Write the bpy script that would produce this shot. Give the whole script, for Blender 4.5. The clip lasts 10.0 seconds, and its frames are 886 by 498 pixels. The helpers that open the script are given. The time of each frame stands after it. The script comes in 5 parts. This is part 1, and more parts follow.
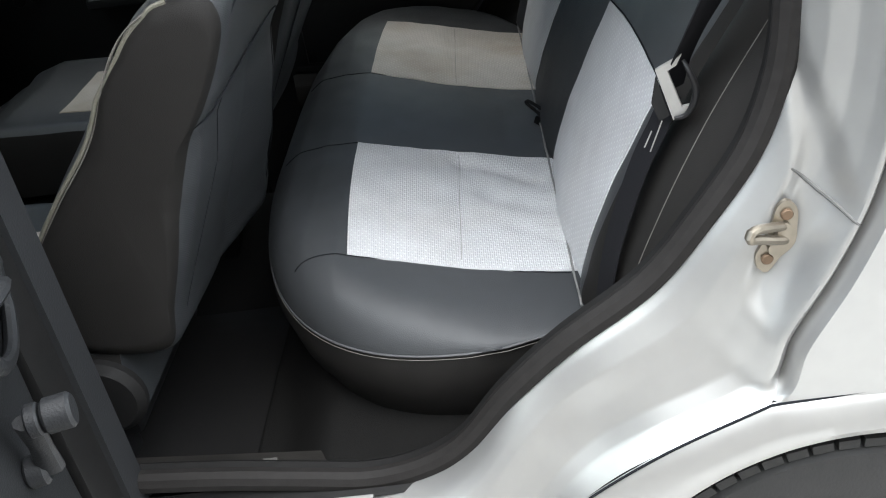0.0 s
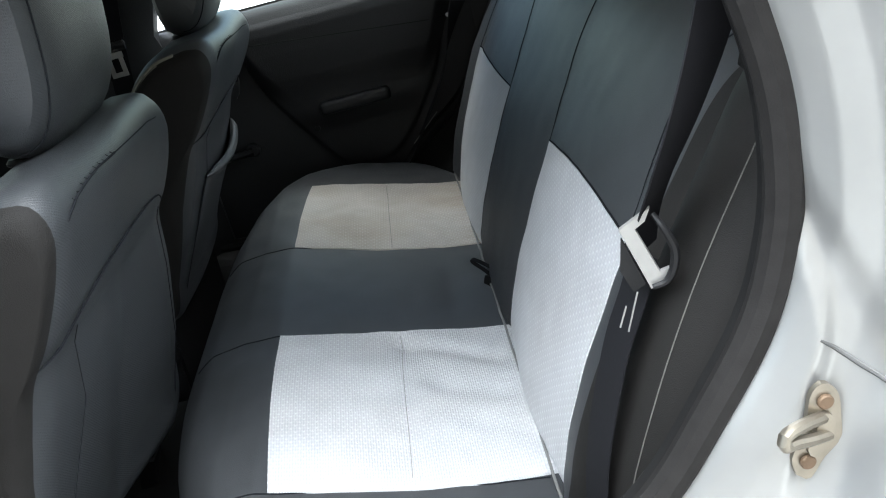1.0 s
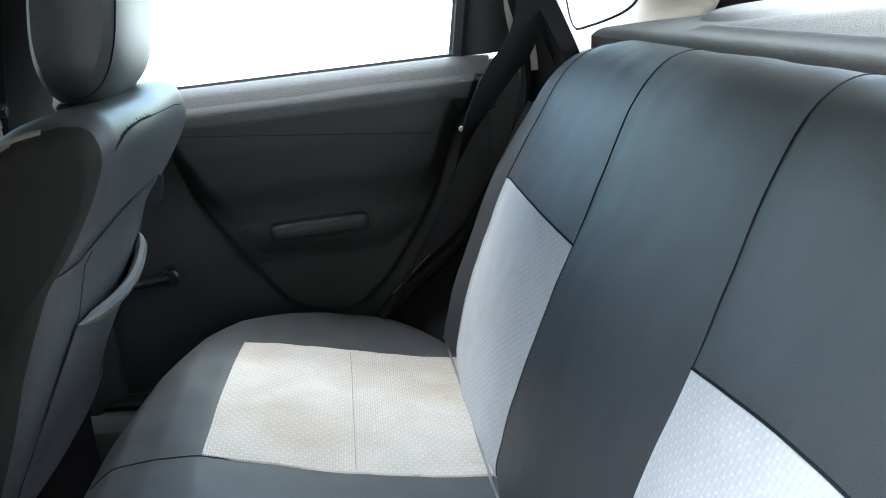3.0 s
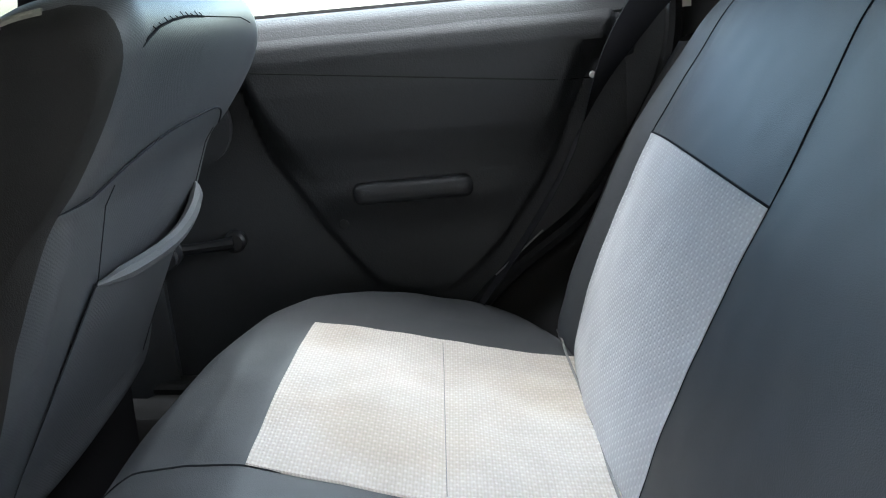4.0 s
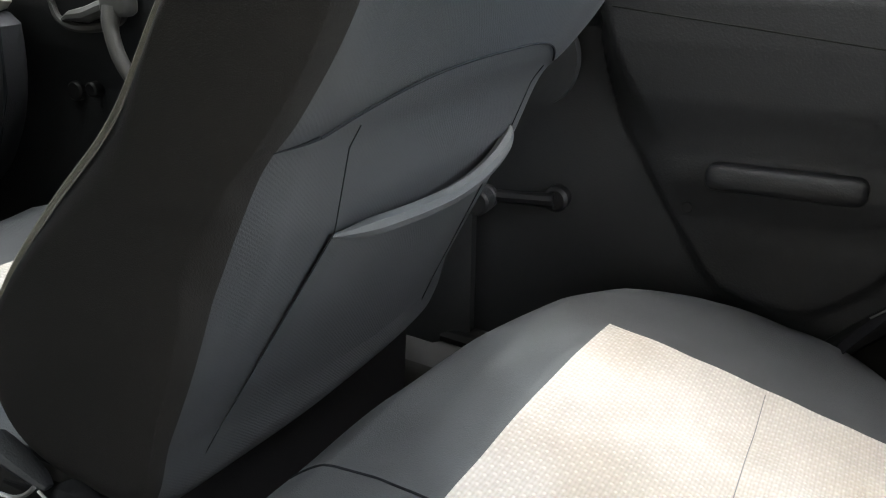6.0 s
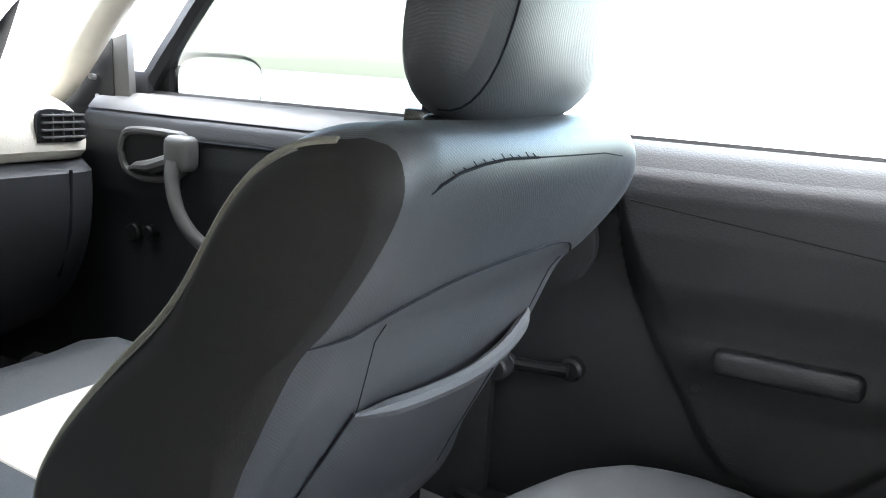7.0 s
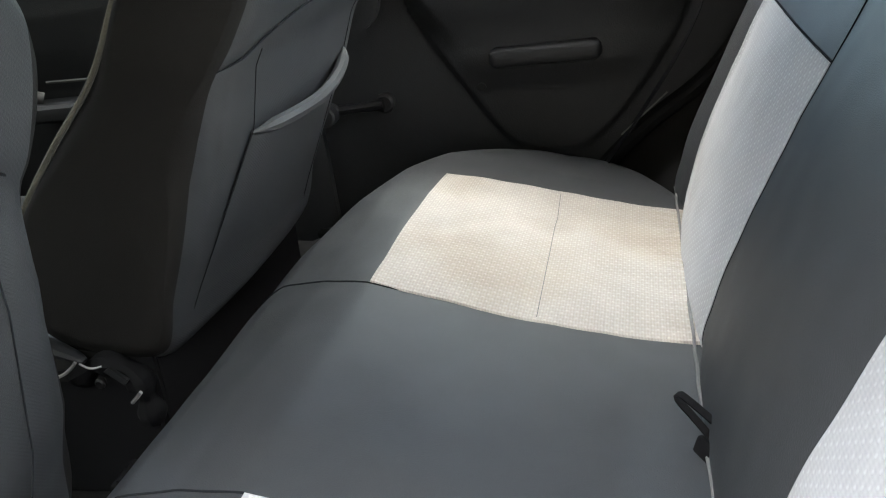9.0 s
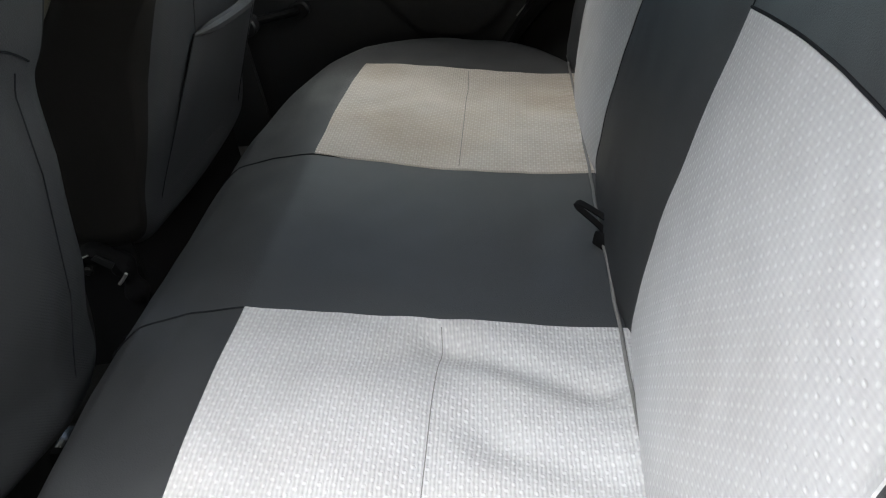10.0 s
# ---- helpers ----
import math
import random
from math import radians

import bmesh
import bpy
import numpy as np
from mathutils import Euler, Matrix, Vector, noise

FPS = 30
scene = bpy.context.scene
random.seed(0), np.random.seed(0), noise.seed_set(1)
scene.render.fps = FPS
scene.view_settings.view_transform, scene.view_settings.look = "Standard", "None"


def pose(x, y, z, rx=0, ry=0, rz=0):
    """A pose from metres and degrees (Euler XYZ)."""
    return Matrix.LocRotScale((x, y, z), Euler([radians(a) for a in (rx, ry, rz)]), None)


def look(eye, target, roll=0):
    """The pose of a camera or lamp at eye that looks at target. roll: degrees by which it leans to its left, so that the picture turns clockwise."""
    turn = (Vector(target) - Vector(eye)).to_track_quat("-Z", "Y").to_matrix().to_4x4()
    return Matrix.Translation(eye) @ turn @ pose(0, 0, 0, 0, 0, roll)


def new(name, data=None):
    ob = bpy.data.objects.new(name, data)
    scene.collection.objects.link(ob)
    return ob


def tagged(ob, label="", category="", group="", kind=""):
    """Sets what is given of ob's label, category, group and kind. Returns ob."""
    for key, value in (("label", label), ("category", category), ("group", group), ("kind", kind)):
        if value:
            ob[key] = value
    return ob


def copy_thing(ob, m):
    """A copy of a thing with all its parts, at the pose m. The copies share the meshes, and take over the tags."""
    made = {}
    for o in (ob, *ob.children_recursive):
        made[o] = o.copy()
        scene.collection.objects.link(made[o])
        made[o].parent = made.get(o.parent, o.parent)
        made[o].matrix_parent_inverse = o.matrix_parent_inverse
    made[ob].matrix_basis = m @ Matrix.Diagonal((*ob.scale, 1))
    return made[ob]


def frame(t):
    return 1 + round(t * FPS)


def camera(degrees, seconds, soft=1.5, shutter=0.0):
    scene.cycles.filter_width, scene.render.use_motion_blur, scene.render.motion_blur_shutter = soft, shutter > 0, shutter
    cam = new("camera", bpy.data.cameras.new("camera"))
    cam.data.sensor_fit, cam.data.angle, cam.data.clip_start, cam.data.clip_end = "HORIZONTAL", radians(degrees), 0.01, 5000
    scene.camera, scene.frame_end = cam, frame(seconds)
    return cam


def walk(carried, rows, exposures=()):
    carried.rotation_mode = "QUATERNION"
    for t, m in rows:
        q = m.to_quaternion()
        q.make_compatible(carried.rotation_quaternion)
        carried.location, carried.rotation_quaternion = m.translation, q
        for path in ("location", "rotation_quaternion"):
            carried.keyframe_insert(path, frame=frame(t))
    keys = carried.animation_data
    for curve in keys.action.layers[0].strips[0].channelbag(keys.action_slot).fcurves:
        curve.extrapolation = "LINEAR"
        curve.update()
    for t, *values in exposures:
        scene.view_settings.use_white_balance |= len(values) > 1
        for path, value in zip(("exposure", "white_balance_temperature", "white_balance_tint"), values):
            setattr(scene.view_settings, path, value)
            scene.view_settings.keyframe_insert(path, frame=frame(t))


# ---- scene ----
cam = camera(52.5, 10.0, soft=1.1)
PATH = [
    (0, (0.235, -1.544, 1.217), (0.083, 0.164, 0.188), -9.7),
    (0.3, (0.230, -1.490, 1.196), (0.089, 0.235, 0.167), -10.2),
    (0.5, (0.243, -1.443, 1.18), (0.093, 0.293, 0.198), -12.6),
    (0.6, (0.249, -1.416, 1.171), (0.121, 0.340, 0.244), -13.6),
    (0.8, (0.260, -1.369, 1.164), (0.183, 0.440, 0.320), -15.2),
    (1, (0.274, -1.312, 1.164), (0.246, 0.53, 0.386), -15.1),
    (1.5, (0.301, -1.198, 1.178), (0.358, 0.714, 0.594), -11.8),
    (2, (0.28, -1.044, 1.148), (0.485, 0.873, 0.614), -9.0),
    (2.5, (0.235, -0.907, 1.132), (0.523, 0.983, 0.543), -6.7),
    (3, (0.214, -0.751, 1.078), (0.376, 1.162, 0.519), -6.6),
    (3.2, (0.208, -0.697, 1.047), (0.314, 1.227, 0.513), -6.4),
    (4.3, (0.190, -0.444, 0.959), (0.120, 1.470, 0.381), -5.0),
    (4.5, (0.193, -0.406, 0.947), (0.085, 1.494, 0.330), -4.7),
    (5, (0.203, -0.33, 0.934), (-0.178, 1.495, 0.21), -2.7),
    (5.5, (0.213, -0.305, 0.934), (-0.519, 1.382, 0.146), -3.8),
    (6, (0.221, -0.286, 0.967), (-0.609, 1.41, 0.307), 0.6),
    (6.2, (0.245, -0.294, 0.991), (-0.651, 1.403, 0.426), 0.4),
    (7.3, (0.267, -0.359, 1.043), (-0.655, 1.372, 0.651), 4.5),
    (7.5, (0.277, -0.386, 1.046), (-0.588, 1.366, 0.618), 4.9),
    (8, (0.27, -0.484, 1.022), (-0.474, 1.294, 0.485), 2.3),
    (8.5, (0.26, -0.563, 0.99), (-0.352, 1.229, 0.346), -0.5),
    (9, (0.282, -0.621, 0.981), (-0.176, 1.171, 0.218), -8.6),
    (9.5, (0.291, -0.686, 0.968), (-0.028, 1.08, 0.084), -13.0),
    (10, (0.294, -0.802, 0.986), (-0.012, 0.936, 0.044), -13.4),
]
walk(cam, [(t, look(eye, target, roll)) for t, eye, target, roll in PATH],
     exposures=[(0, 2.42, 6300, 7), (1, 2.88, 6100, 5), (1.5, 3.68, 6000, 5), (2, 4.1, 5900, 5), (2.5, 4.08, 5900, 5), (3, 4.28, 5850, 5), (4.3, 4.4, 6000, 8), (4.5, 4.15, 6100, 8), (5, 3.5, 6800, 7), (5.5, 3.6, 6900, 7), (6, 4.6, 6500, 9),
                (6.3, 5.15, 6200, 10), (7.5, 5.15, 6100, 11), (8.3, 4.7, 6300, 9), (9, 4.3, 6600, 8), (9.5, 3.58, 6600, 8), (10, 3.03, 6650, 8)])

# ---- light ----
world = bpy.data.worlds.new("sky")
scene.world = world
world.use_nodes = True
_n, _l = world.node_tree.nodes, world.node_tree.links
_sky = _n.new("ShaderNodeTexSky")
_sky.sky_type, _sky.sun_disc = "NISHITA", False
_sky.sun_elevation, _sky.sun_rotation = radians(70), radians(150)
_sky.air_density, _sky.dust_density = 1.3, 1.5
_haze = _n.new("ShaderNodeHueSaturation")
_haze.inputs["Saturation"].default_value = 0.8
_l.new(_sky.outputs["Color"], _haze.inputs["Color"])
_l.new(_haze.outputs["Color"], _n["Background"].inputs["Color"])
_n["Background"].inputs["Strength"].default_value = 0.11
_sun = bpy.data.lights.new("sun", "SUN")
_sun.energy, _sun.angle, _sun.color = 4.4, radians(130), (1.0, 0.975, 0.94)
new("sun", _sun).matrix_world = look((0, 0, 0), (-0.22, 0.26, -0.94))


# ---- materials ----
def mat(name, color, rough=0.5, metal=0.0, grain=0.15, scale=60.0, bump=0.1, fine=600.0, coat=0.0, spec=0.5, blotch=3.0):
    """A surface with tone varying at two scales and a fine relief."""
    m = bpy.data.materials.new(name)
    m.use_nodes = True
    n, l = m.node_tree.nodes, m.node_tree.links
    b = n["Principled BSDF"]
    co = n.new("ShaderNodeTexCoord")
    n1, n2 = n.new("ShaderNodeTexNoise"), n.new("ShaderNodeTexNoise")
    n1.inputs["Scale"].default_value, n1.inputs["Detail"].default_value = blotch, 4
    n2.inputs["Scale"].default_value, n2.inputs["Detail"].default_value = scale, 3
    for t in (n1, n2):
        l.new(co.outputs["Object"], t.inputs["Vector"])
    mul = n.new("ShaderNodeMath")
    mul.operation = "MULTIPLY_ADD"
    mul.inputs[1].default_value = 0.5
    l.new(n1.outputs["Fac"], mul.inputs[0])
    half = n.new("ShaderNodeMath")
    half.operation = "MULTIPLY"
    half.inputs[1].default_value = 0.5
    l.new(n2.outputs["Fac"], half.inputs[0])
    l.new(half.outputs[0], mul.inputs[2])
    ramp = n.new("ShaderNodeMapRange")
    ramp.inputs["From Min"].default_value, ramp.inputs["From Max"].default_value = 0.3, 0.7
    ramp.inputs["To Min"].default_value, ramp.inputs["To Max"].default_value = 1 - grain, 1 + grain
    l.new(mul.outputs[0], ramp.inputs["Value"])
    mix = n.new("ShaderNodeMix")
    mix.data_type, mix.blend_type = "RGBA", "MULTIPLY"
    mix.inputs["Factor"].default_value = 1.0
    mix.inputs["A"].default_value = (*color, 1)
    l.new(ramp.outputs["Result"], mix.inputs["B"])
    l.new(mix.outputs["Result"], b.inputs["Base Color"])
    rr = n.new("ShaderNodeMapRange")
    rr.inputs["To Min"].default_value, rr.inputs["To Max"].default_value = max(rough - 0.08, 0.02), min(rough + 0.08, 1)
    l.new(n1.outputs["Fac"], rr.inputs["Value"])
    l.new(rr.outputs["Result"], b.inputs["Roughness"])
    b.inputs["Metallic"].default_value, b.inputs["Coat Weight"].default_value = metal, coat
    b.inputs["Specular IOR Level"].default_value = spec
    if bump:
        n3, bp = n.new("ShaderNodeTexNoise"), n.new("ShaderNodeBump")
        n3.inputs["Scale"].default_value, n3.inputs["Detail"].default_value = fine, 2
        l.new(co.outputs["Object"], n3.inputs["Vector"])
        bp.inputs["Strength"].default_value, bp.inputs["Distance"].default_value = bump, 0.001
        l.new(n3.outputs["Fac"], bp.inputs["Height"])
        l.new(bp.outputs["Normal"], b.inputs["Normal"])
    return m


def woven(name, color, stain, amount, ribs=0.24, relief=0.6):
    """A knitted upholstery cloth: fine ribs, staggered raised stitches, soft stains. Works on the patch's UV in metres."""
    m = mat(name, color, 0.85, grain=0.10, scale=25, bump=0, blotch=7)
    n, l = m.node_tree.nodes, m.node_tree.links
    b = n["Principled BSDF"]
    b.inputs["Specular IOR Level"].default_value = 0.25
    b.inputs["Sheen Weight"].default_value = 0.15
    uv, sep = n.new("ShaderNodeTexCoord"), n.new("ShaderNodeSeparateXYZ")
    wob, add = n.new("ShaderNodeTexNoise"), n.new("ShaderNodeVectorMath")
    wob.inputs["Scale"].default_value = 120
    sc = n.new("ShaderNodeVectorMath")
    sc.operation, sc.inputs[1].default_value = "MULTIPLY", (0.0012, 0.0012, 0)
    l.new(uv.outputs["UV"], wob.inputs["Vector"])
    l.new(wob.outputs["Color"], sc.inputs[0])
    l.new(uv.outputs["UV"], add.inputs[0])
    l.new(sc.outputs[0], add.inputs[1])
    l.new(add.outputs[0], sep.inputs[0])

    def wave(out, pitch):
        a, s = n.new("ShaderNodeMath"), n.new("ShaderNodeMath")
        a.operation, a.inputs[1].default_value = "MULTIPLY", 2 * math.pi / pitch
        s.operation = "SINE"
        l.new(out, a.inputs[0])
        l.new(a.outputs[0], s.inputs[0])
        return s.outputs[0]

    def op(kind, a, c):
        o = n.new("ShaderNodeMath")
        o.operation = kind
        for i, v in enumerate((a, c)):
            if isinstance(v, (int, float)):
                o.inputs[i].default_value = v
            else:
                l.new(v, o.inputs[i])
        return o.outputs[0]

    rib = wave(sep.outputs["X"], 0.0030)
    dot = op("MULTIPLY", wave(sep.outputs["X"], 0.0098), wave(sep.outputs["Y"], 0.0122))
    dot = op("MULTIPLY", op("MAXIMUM", op("SUBTRACT", dot, 0.45), 0.0), 1.7)
    cut = op("MULTIPLY", wave(sep.outputs["Y"], 0.0061), 0.15)
    h = op("ADD", op("ADD", op("MULTIPLY", rib, ribs), cut), dot)
    tone = n.new("ShaderNodeMapRange")
    tone.inputs["From Min"].default_value, tone.inputs["From Max"].default_value = -0.5, 1.2
    tone.inputs["To Min"].default_value, tone.inputs["To Max"].default_value = 0.80, 1.18
    l.new(h, tone.inputs["Value"])
    old = b.inputs["Base Color"].links[0].from_socket
    mx = n.new("ShaderNodeMix")
    mx.data_type, mx.blend_type, mx.inputs["Factor"].default_value = "RGBA", "MULTIPLY", 1.0
    l.new(old, mx.inputs["A"])
    l.new(tone.outputs["Result"], mx.inputs["B"])
    st, sr, sm = n.new("ShaderNodeTexNoise"), n.new("ShaderNodeMapRange"), n.new("ShaderNodeMix")
    st.inputs["Scale"].default_value, st.inputs["Detail"].default_value = 6.5, 5
    co = n.new("ShaderNodeTexCoord")
    l.new(co.outputs["Object"], st.inputs["Vector"])
    sr.inputs["From Min"].default_value, sr.inputs["From Max"].default_value = 0.46, 0.72
    sr.inputs["To Max"].default_value = amount
    l.new(st.outputs["Fac"], sr.inputs["Value"])
    sm.data_type, sm.blend_type = "RGBA", "MULTIPLY"
    sm.inputs["B"].default_value = (*stain, 1)
    l.new(sr.outputs["Result"], sm.inputs["Factor"])
    l.new(mx.outputs["Result"], sm.inputs["A"])
    l.new(sm.outputs["Result"], b.inputs["Base Color"])
    bp = n.new("ShaderNodeBump")
    bp.inputs["Strength"].default_value, bp.inputs["Distance"].default_value = relief, 0.0012
    l.new(h, bp.inputs["Height"])
    l.new(bp.outputs["Normal"], b.inputs["Normal"])
    return m


def glass(name, tint):
    m = bpy.data.materials.new(name)
    m.use_nodes = True
    n, l = m.node_tree.nodes, m.node_tree.links
    n.remove(n["Principled BSDF"])
    tr, gl, fr, mx = (n.new("ShaderNode" + k) for k in ("BsdfTransparent", "BsdfGlossy", "Fresnel", "MixShader"))
    tr.inputs["Color"].default_value = (*tint, 1)
    gl.inputs["Roughness"].default_value = 0.02
    fr.inputs["IOR"].default_value = 1.35
    l.new(fr.outputs[0], mx.inputs[0])
    l.new(tr.outputs[0], mx.inputs[1])
    l.new(gl.outputs[0], mx.inputs[2])
    l.new(mx.outputs[0], n["Material Output"].inputs["Surface"])
    return m


LEATHER = mat("leatherette", (0.028, 0.0300, 0.0325), 0.58, spec=0.42, grain=0.10, scale=40, bump=0.35, fine=900)
# darkened copy of the leatherette: shade on outward faces is put into its colour
LEATHER2 = mat("leatherette_shaded", (0.0110, 0.0104, 0.0098), 0.64, grain=0.10, scale=40, bump=0.35, fine=900, spec=0.12)


def ribbed(name, color, pitch=0.0023):
    """Leatherette embossed with fine slanting ribs."""
    m = mat(name, color, 0.46, spec=0.36, grain=0.12, scale=40, bump=0.35, fine=900)
    n, l = m.node_tree.nodes, m.node_tree.links
    co, wv, bp = n.new("ShaderNodeTexCoord"), n.new("ShaderNodeTexWave"), n.new("ShaderNodeBump")
    mp = n.new("ShaderNodeMapping")
    mp.inputs["Rotation"].default_value = (radians(38), 0, 0)
    wv.bands_direction = "Z"
    wv.inputs["Scale"].default_value, wv.inputs["Distortion"].default_value = 0.314 / pitch, 0.4
    l.new(co.outputs["Object"], mp.inputs["Vector"])
    l.new(mp.outputs["Vector"], wv.inputs["Vector"])
    bp.inputs["Strength"].default_value, bp.inputs["Distance"].default_value = 0.14, 0.0006
    l.new(wv.outputs["Fac"], bp.inputs["Height"])
    b = n["Principled BSDF"]
    l.new(b.inputs["Normal"].links[0].from_socket, bp.inputs["Normal"])
    l.new(bp.outputs["Normal"], b.inputs["Normal"])
    return m


RIBBED = ribbed("ribbed_leatherette", (0.028, 0.0302, 0.0328))
CLOTH = woven("pale_cloth", (0.42, 0.428, 0.44), (0.70, 0.62, 0.54), 0.28)
CLOTHTAN = woven("tan_stained_cloth", (0.44, 0.408, 0.368), (0.66, 0.56, 0.44), 0.5)
CLOTHBACK = woven("pale_cloth_back", (0.375, 0.381, 0.393), (0.80, 0.76, 0.72), 0.4, 0.10, 0.4)
THREAD = mat("pale_thread", (0.10, 0.095, 0.085), 0.8, bump=0.4, fine=2500)
EDGE = mat("pale_braid", (0.12, 0.115, 0.092), 0.8, grain=0.25, scale=400, bump=0.6, fine=1200)
SEAM = mat("dark_thread", (0.011, 0.012, 0.014), 0.9, bump=0, spec=0.05)
PALEPIPE = mat("pale_grey_piping", (0.15, 0.15, 0.145), 0.7, grain=0.2, scale=300, bump=0.4, fine=1500)
GREYPIPE = mat("grey_piping", (0.05, 0.052, 0.055), 0.6, bump=0.3)
TRIM = mat("door_plastic", (0.014, 0.0147, 0.016), 0.52, spec=0.30, grain=0.10, scale=120, bump=0.45, fine=420)
TRIMLIGHT = mat("grey_plastic", (0.055, 0.054, 0.051), 0.5, grain=0.08, scale=120, bump=0.3, fine=420)
BLACK = mat("black_plastic", (0.008, 0.008, 0.0085), 0.42, grain=0.1, bump=0.15, spec=0.22)
GLOSSBLACK = mat("gloss_black_plastic", (0.010, 0.010, 0.011), 0.16, grain=0.1, bump=0)
RUBBER = mat("rubber", (0.0075, 0.0074, 0.0074), 0.58, grain=0.2, bump=0.25, spec=0.13)
WORNRUBBER = mat("worn_rubber", (0.013, 0.0122, 0.0118), 0.62, grain=0.25, scale=90, bump=0.3, spec=0.12)
SCUFFED = mat("scuffed_plastic", (0.013, 0.012, 0.011), 0.5, grain=0.4, scale=30, bump=0.3, fine=300, spec=0.4, blotch=9)
TYRE = mat("tyre_rubber", (0.009, 0.009, 0.0088), 0.75, grain=0.25, bump=0.4, fine=300)
CARPET = mat("carpet", (0.0058, 0.0057, 0.0055), 0.95, grain=0.35, scale=220, bump=0.9, fine=700, spec=0.1)
SILVER = mat("silver_paint", (0.37, 0.37, 0.363), 0.40, metal=0.80, grain=0.05, scale=30, bump=0, coat=0.25)
BEIGE = mat("beige_plastic", (0.50, 0.47, 0.40), 0.6, grain=0.06, scale=80, bump=0.3, fine=420)
FELT = mat("grey_felt", (0.085, 0.085, 0.082), 0.95, grain=0.22, scale=260, bump=0.9, fine=800, spec=0.1)
FELTPALE = mat("pale_mesh_cloth", (0.125, 0.126, 0.126), 0.9, grain=0.15, scale=300, bump=0.7, fine=900)
STEEL = mat("zinc_steel", (0.30, 0.295, 0.285), 0.40, metal=0.65, grain=0.12, bump=0.1)
ZINC = mat("yellowed_zinc", (0.24, 0.215, 0.175), 0.38, metal=0.9, grain=0.2, bump=0.1)
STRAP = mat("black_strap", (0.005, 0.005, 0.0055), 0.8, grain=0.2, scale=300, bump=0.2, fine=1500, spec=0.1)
SEALANT = mat("grey_seam_sealant", (0.07, 0.07, 0.068), 0.7, grain=0.15)
RUST = mat("rusty_screw", (0.12, 0.08, 0.05), 0.6, metal=0.5, grain=0.3, bump=0.4)
WEB = mat("belt_webbing", (0.009, 0.009, 0.0105), 0.75, grain=0.15, scale=300, bump=0.15, fine=1500, spec=0.1)
HEADLINER = mat("headliner_cloth", (0.55, 0.53, 0.48), 0.95, grain=0.06, bump=0.4)
CONCRETE = mat("pale_concrete", (0.36, 0.352, 0.335), 0.9, grain=0.18, scale=4, bump=0.3, fine=60, blotch=0.4)
PLASTER = mat("pale_render", (0.22, 0.195, 0.165), 0.95, grain=0.2, scale=9, bump=0.5, fine=120, blotch=0.8)
GLASS = glass("window_glass", (0.88, 0.92, 0.90))
# two glasses with an added tint that dims the light on the front seats
DIMMING = glass("tinted_glass", (0.36, 0.385, 0.375))
SHADED = glass("dark_dimming_glass", (0.07, 0.075, 0.072))
MIRROR = mat("mirror_glass", (0.90, 0.91, 0.92), 0.03, metal=1.0, grain=0.0, bump=0)
FRIT = mat("black_glass_border", (0.010, 0.010, 0.011), 0.2, bump=0)


# ---- building tools ----
ROOT = {}


def thing(name, base, label="", category="", group="", kind=""):
    ob = new(name)
    ob.empty_display_size = 0.05
    ob.location = base
    ROOT[ob.name] = Vector(base)
    return tagged(ob, label, category, group, kind)


def part(name, bm, material, parent, label="", smooth=35):
    """One mesh, given in the world's metres, under a thing or under a part."""
    bmesh.ops.recalc_face_normals(bm, faces=bm.faces)
    me = bpy.data.meshes.new(name)
    bm.to_mesh(me)
    bm.free()
    for f in me.polygons:
        f.use_smooth = True
    me.set_sharp_from_angle(angle=radians(smooth))
    me.materials.append(material)
    ob = new(name, me)
    if parent is not None:
        ob.parent = parent
        if parent.name in ROOT:
            ob.matrix_parent_inverse = Matrix.Translation(-ROOT[parent.name])
    if label:
        ob["label"] = label
    return ob


def spline(points, count):
    """Points evenly spread along a smooth curve through the given ones."""
    p = np.array(points, float)
    q = np.vstack([2 * p[0] - p[1], p, 2 * p[-1] - p[-2]])
    out = []
    for i in range(len(p) - 1):
        a, b, c, d = q[i:i + 4]
        for k in range(16):
            t = k / 16
            out.append(0.5 * (2 * b + (c - a) * t + (2 * a - 5 * b + 4 * c - d) * t * t + (3 * b - a - 3 * c + d) * t ** 3))
    out.append(p[-1])
    out = np.array(out)
    s = np.concatenate([[0], np.cumsum(np.linalg.norm(np.diff(out, axis=0), axis=1))])
    u = np.linspace(0, s[-1], count)
    return np.stack([np.interp(u, s, out[:, k]) for k in range(out.shape[1])], 1)


def sheet(rows, close_u=False, close_v=False, caps=False, uv=None):
    """Quads over rows of points, all rows of one length."""
    bm = bmesh.new()
    v = [[bm.verts.new(tuple(p)) for p in r] for r in rows]
    lay = bm.loops.layers.uv.new("UVMap") if uv is not None else None
    nr, nc = len(v), len(v[0])
    for i in range(nr - (0 if close_u else 1)):
        for j in range(nc - (0 if close_v else 1)):
            idx = ((i, j), ((i + 1) % nr, j), ((i + 1) % nr, (j + 1) % nc), (i, (j + 1) % nc))
            f = bm.faces.new([v[a][b] for a, b in idx])
            if lay:
                for lp, (a, b) in zip(f.loops, idx):
                    lp[lay].uv = uv[a][b]
    if caps:
        bm.faces.new(v[0])
        bm.faces.new(v[-1])
    return bm


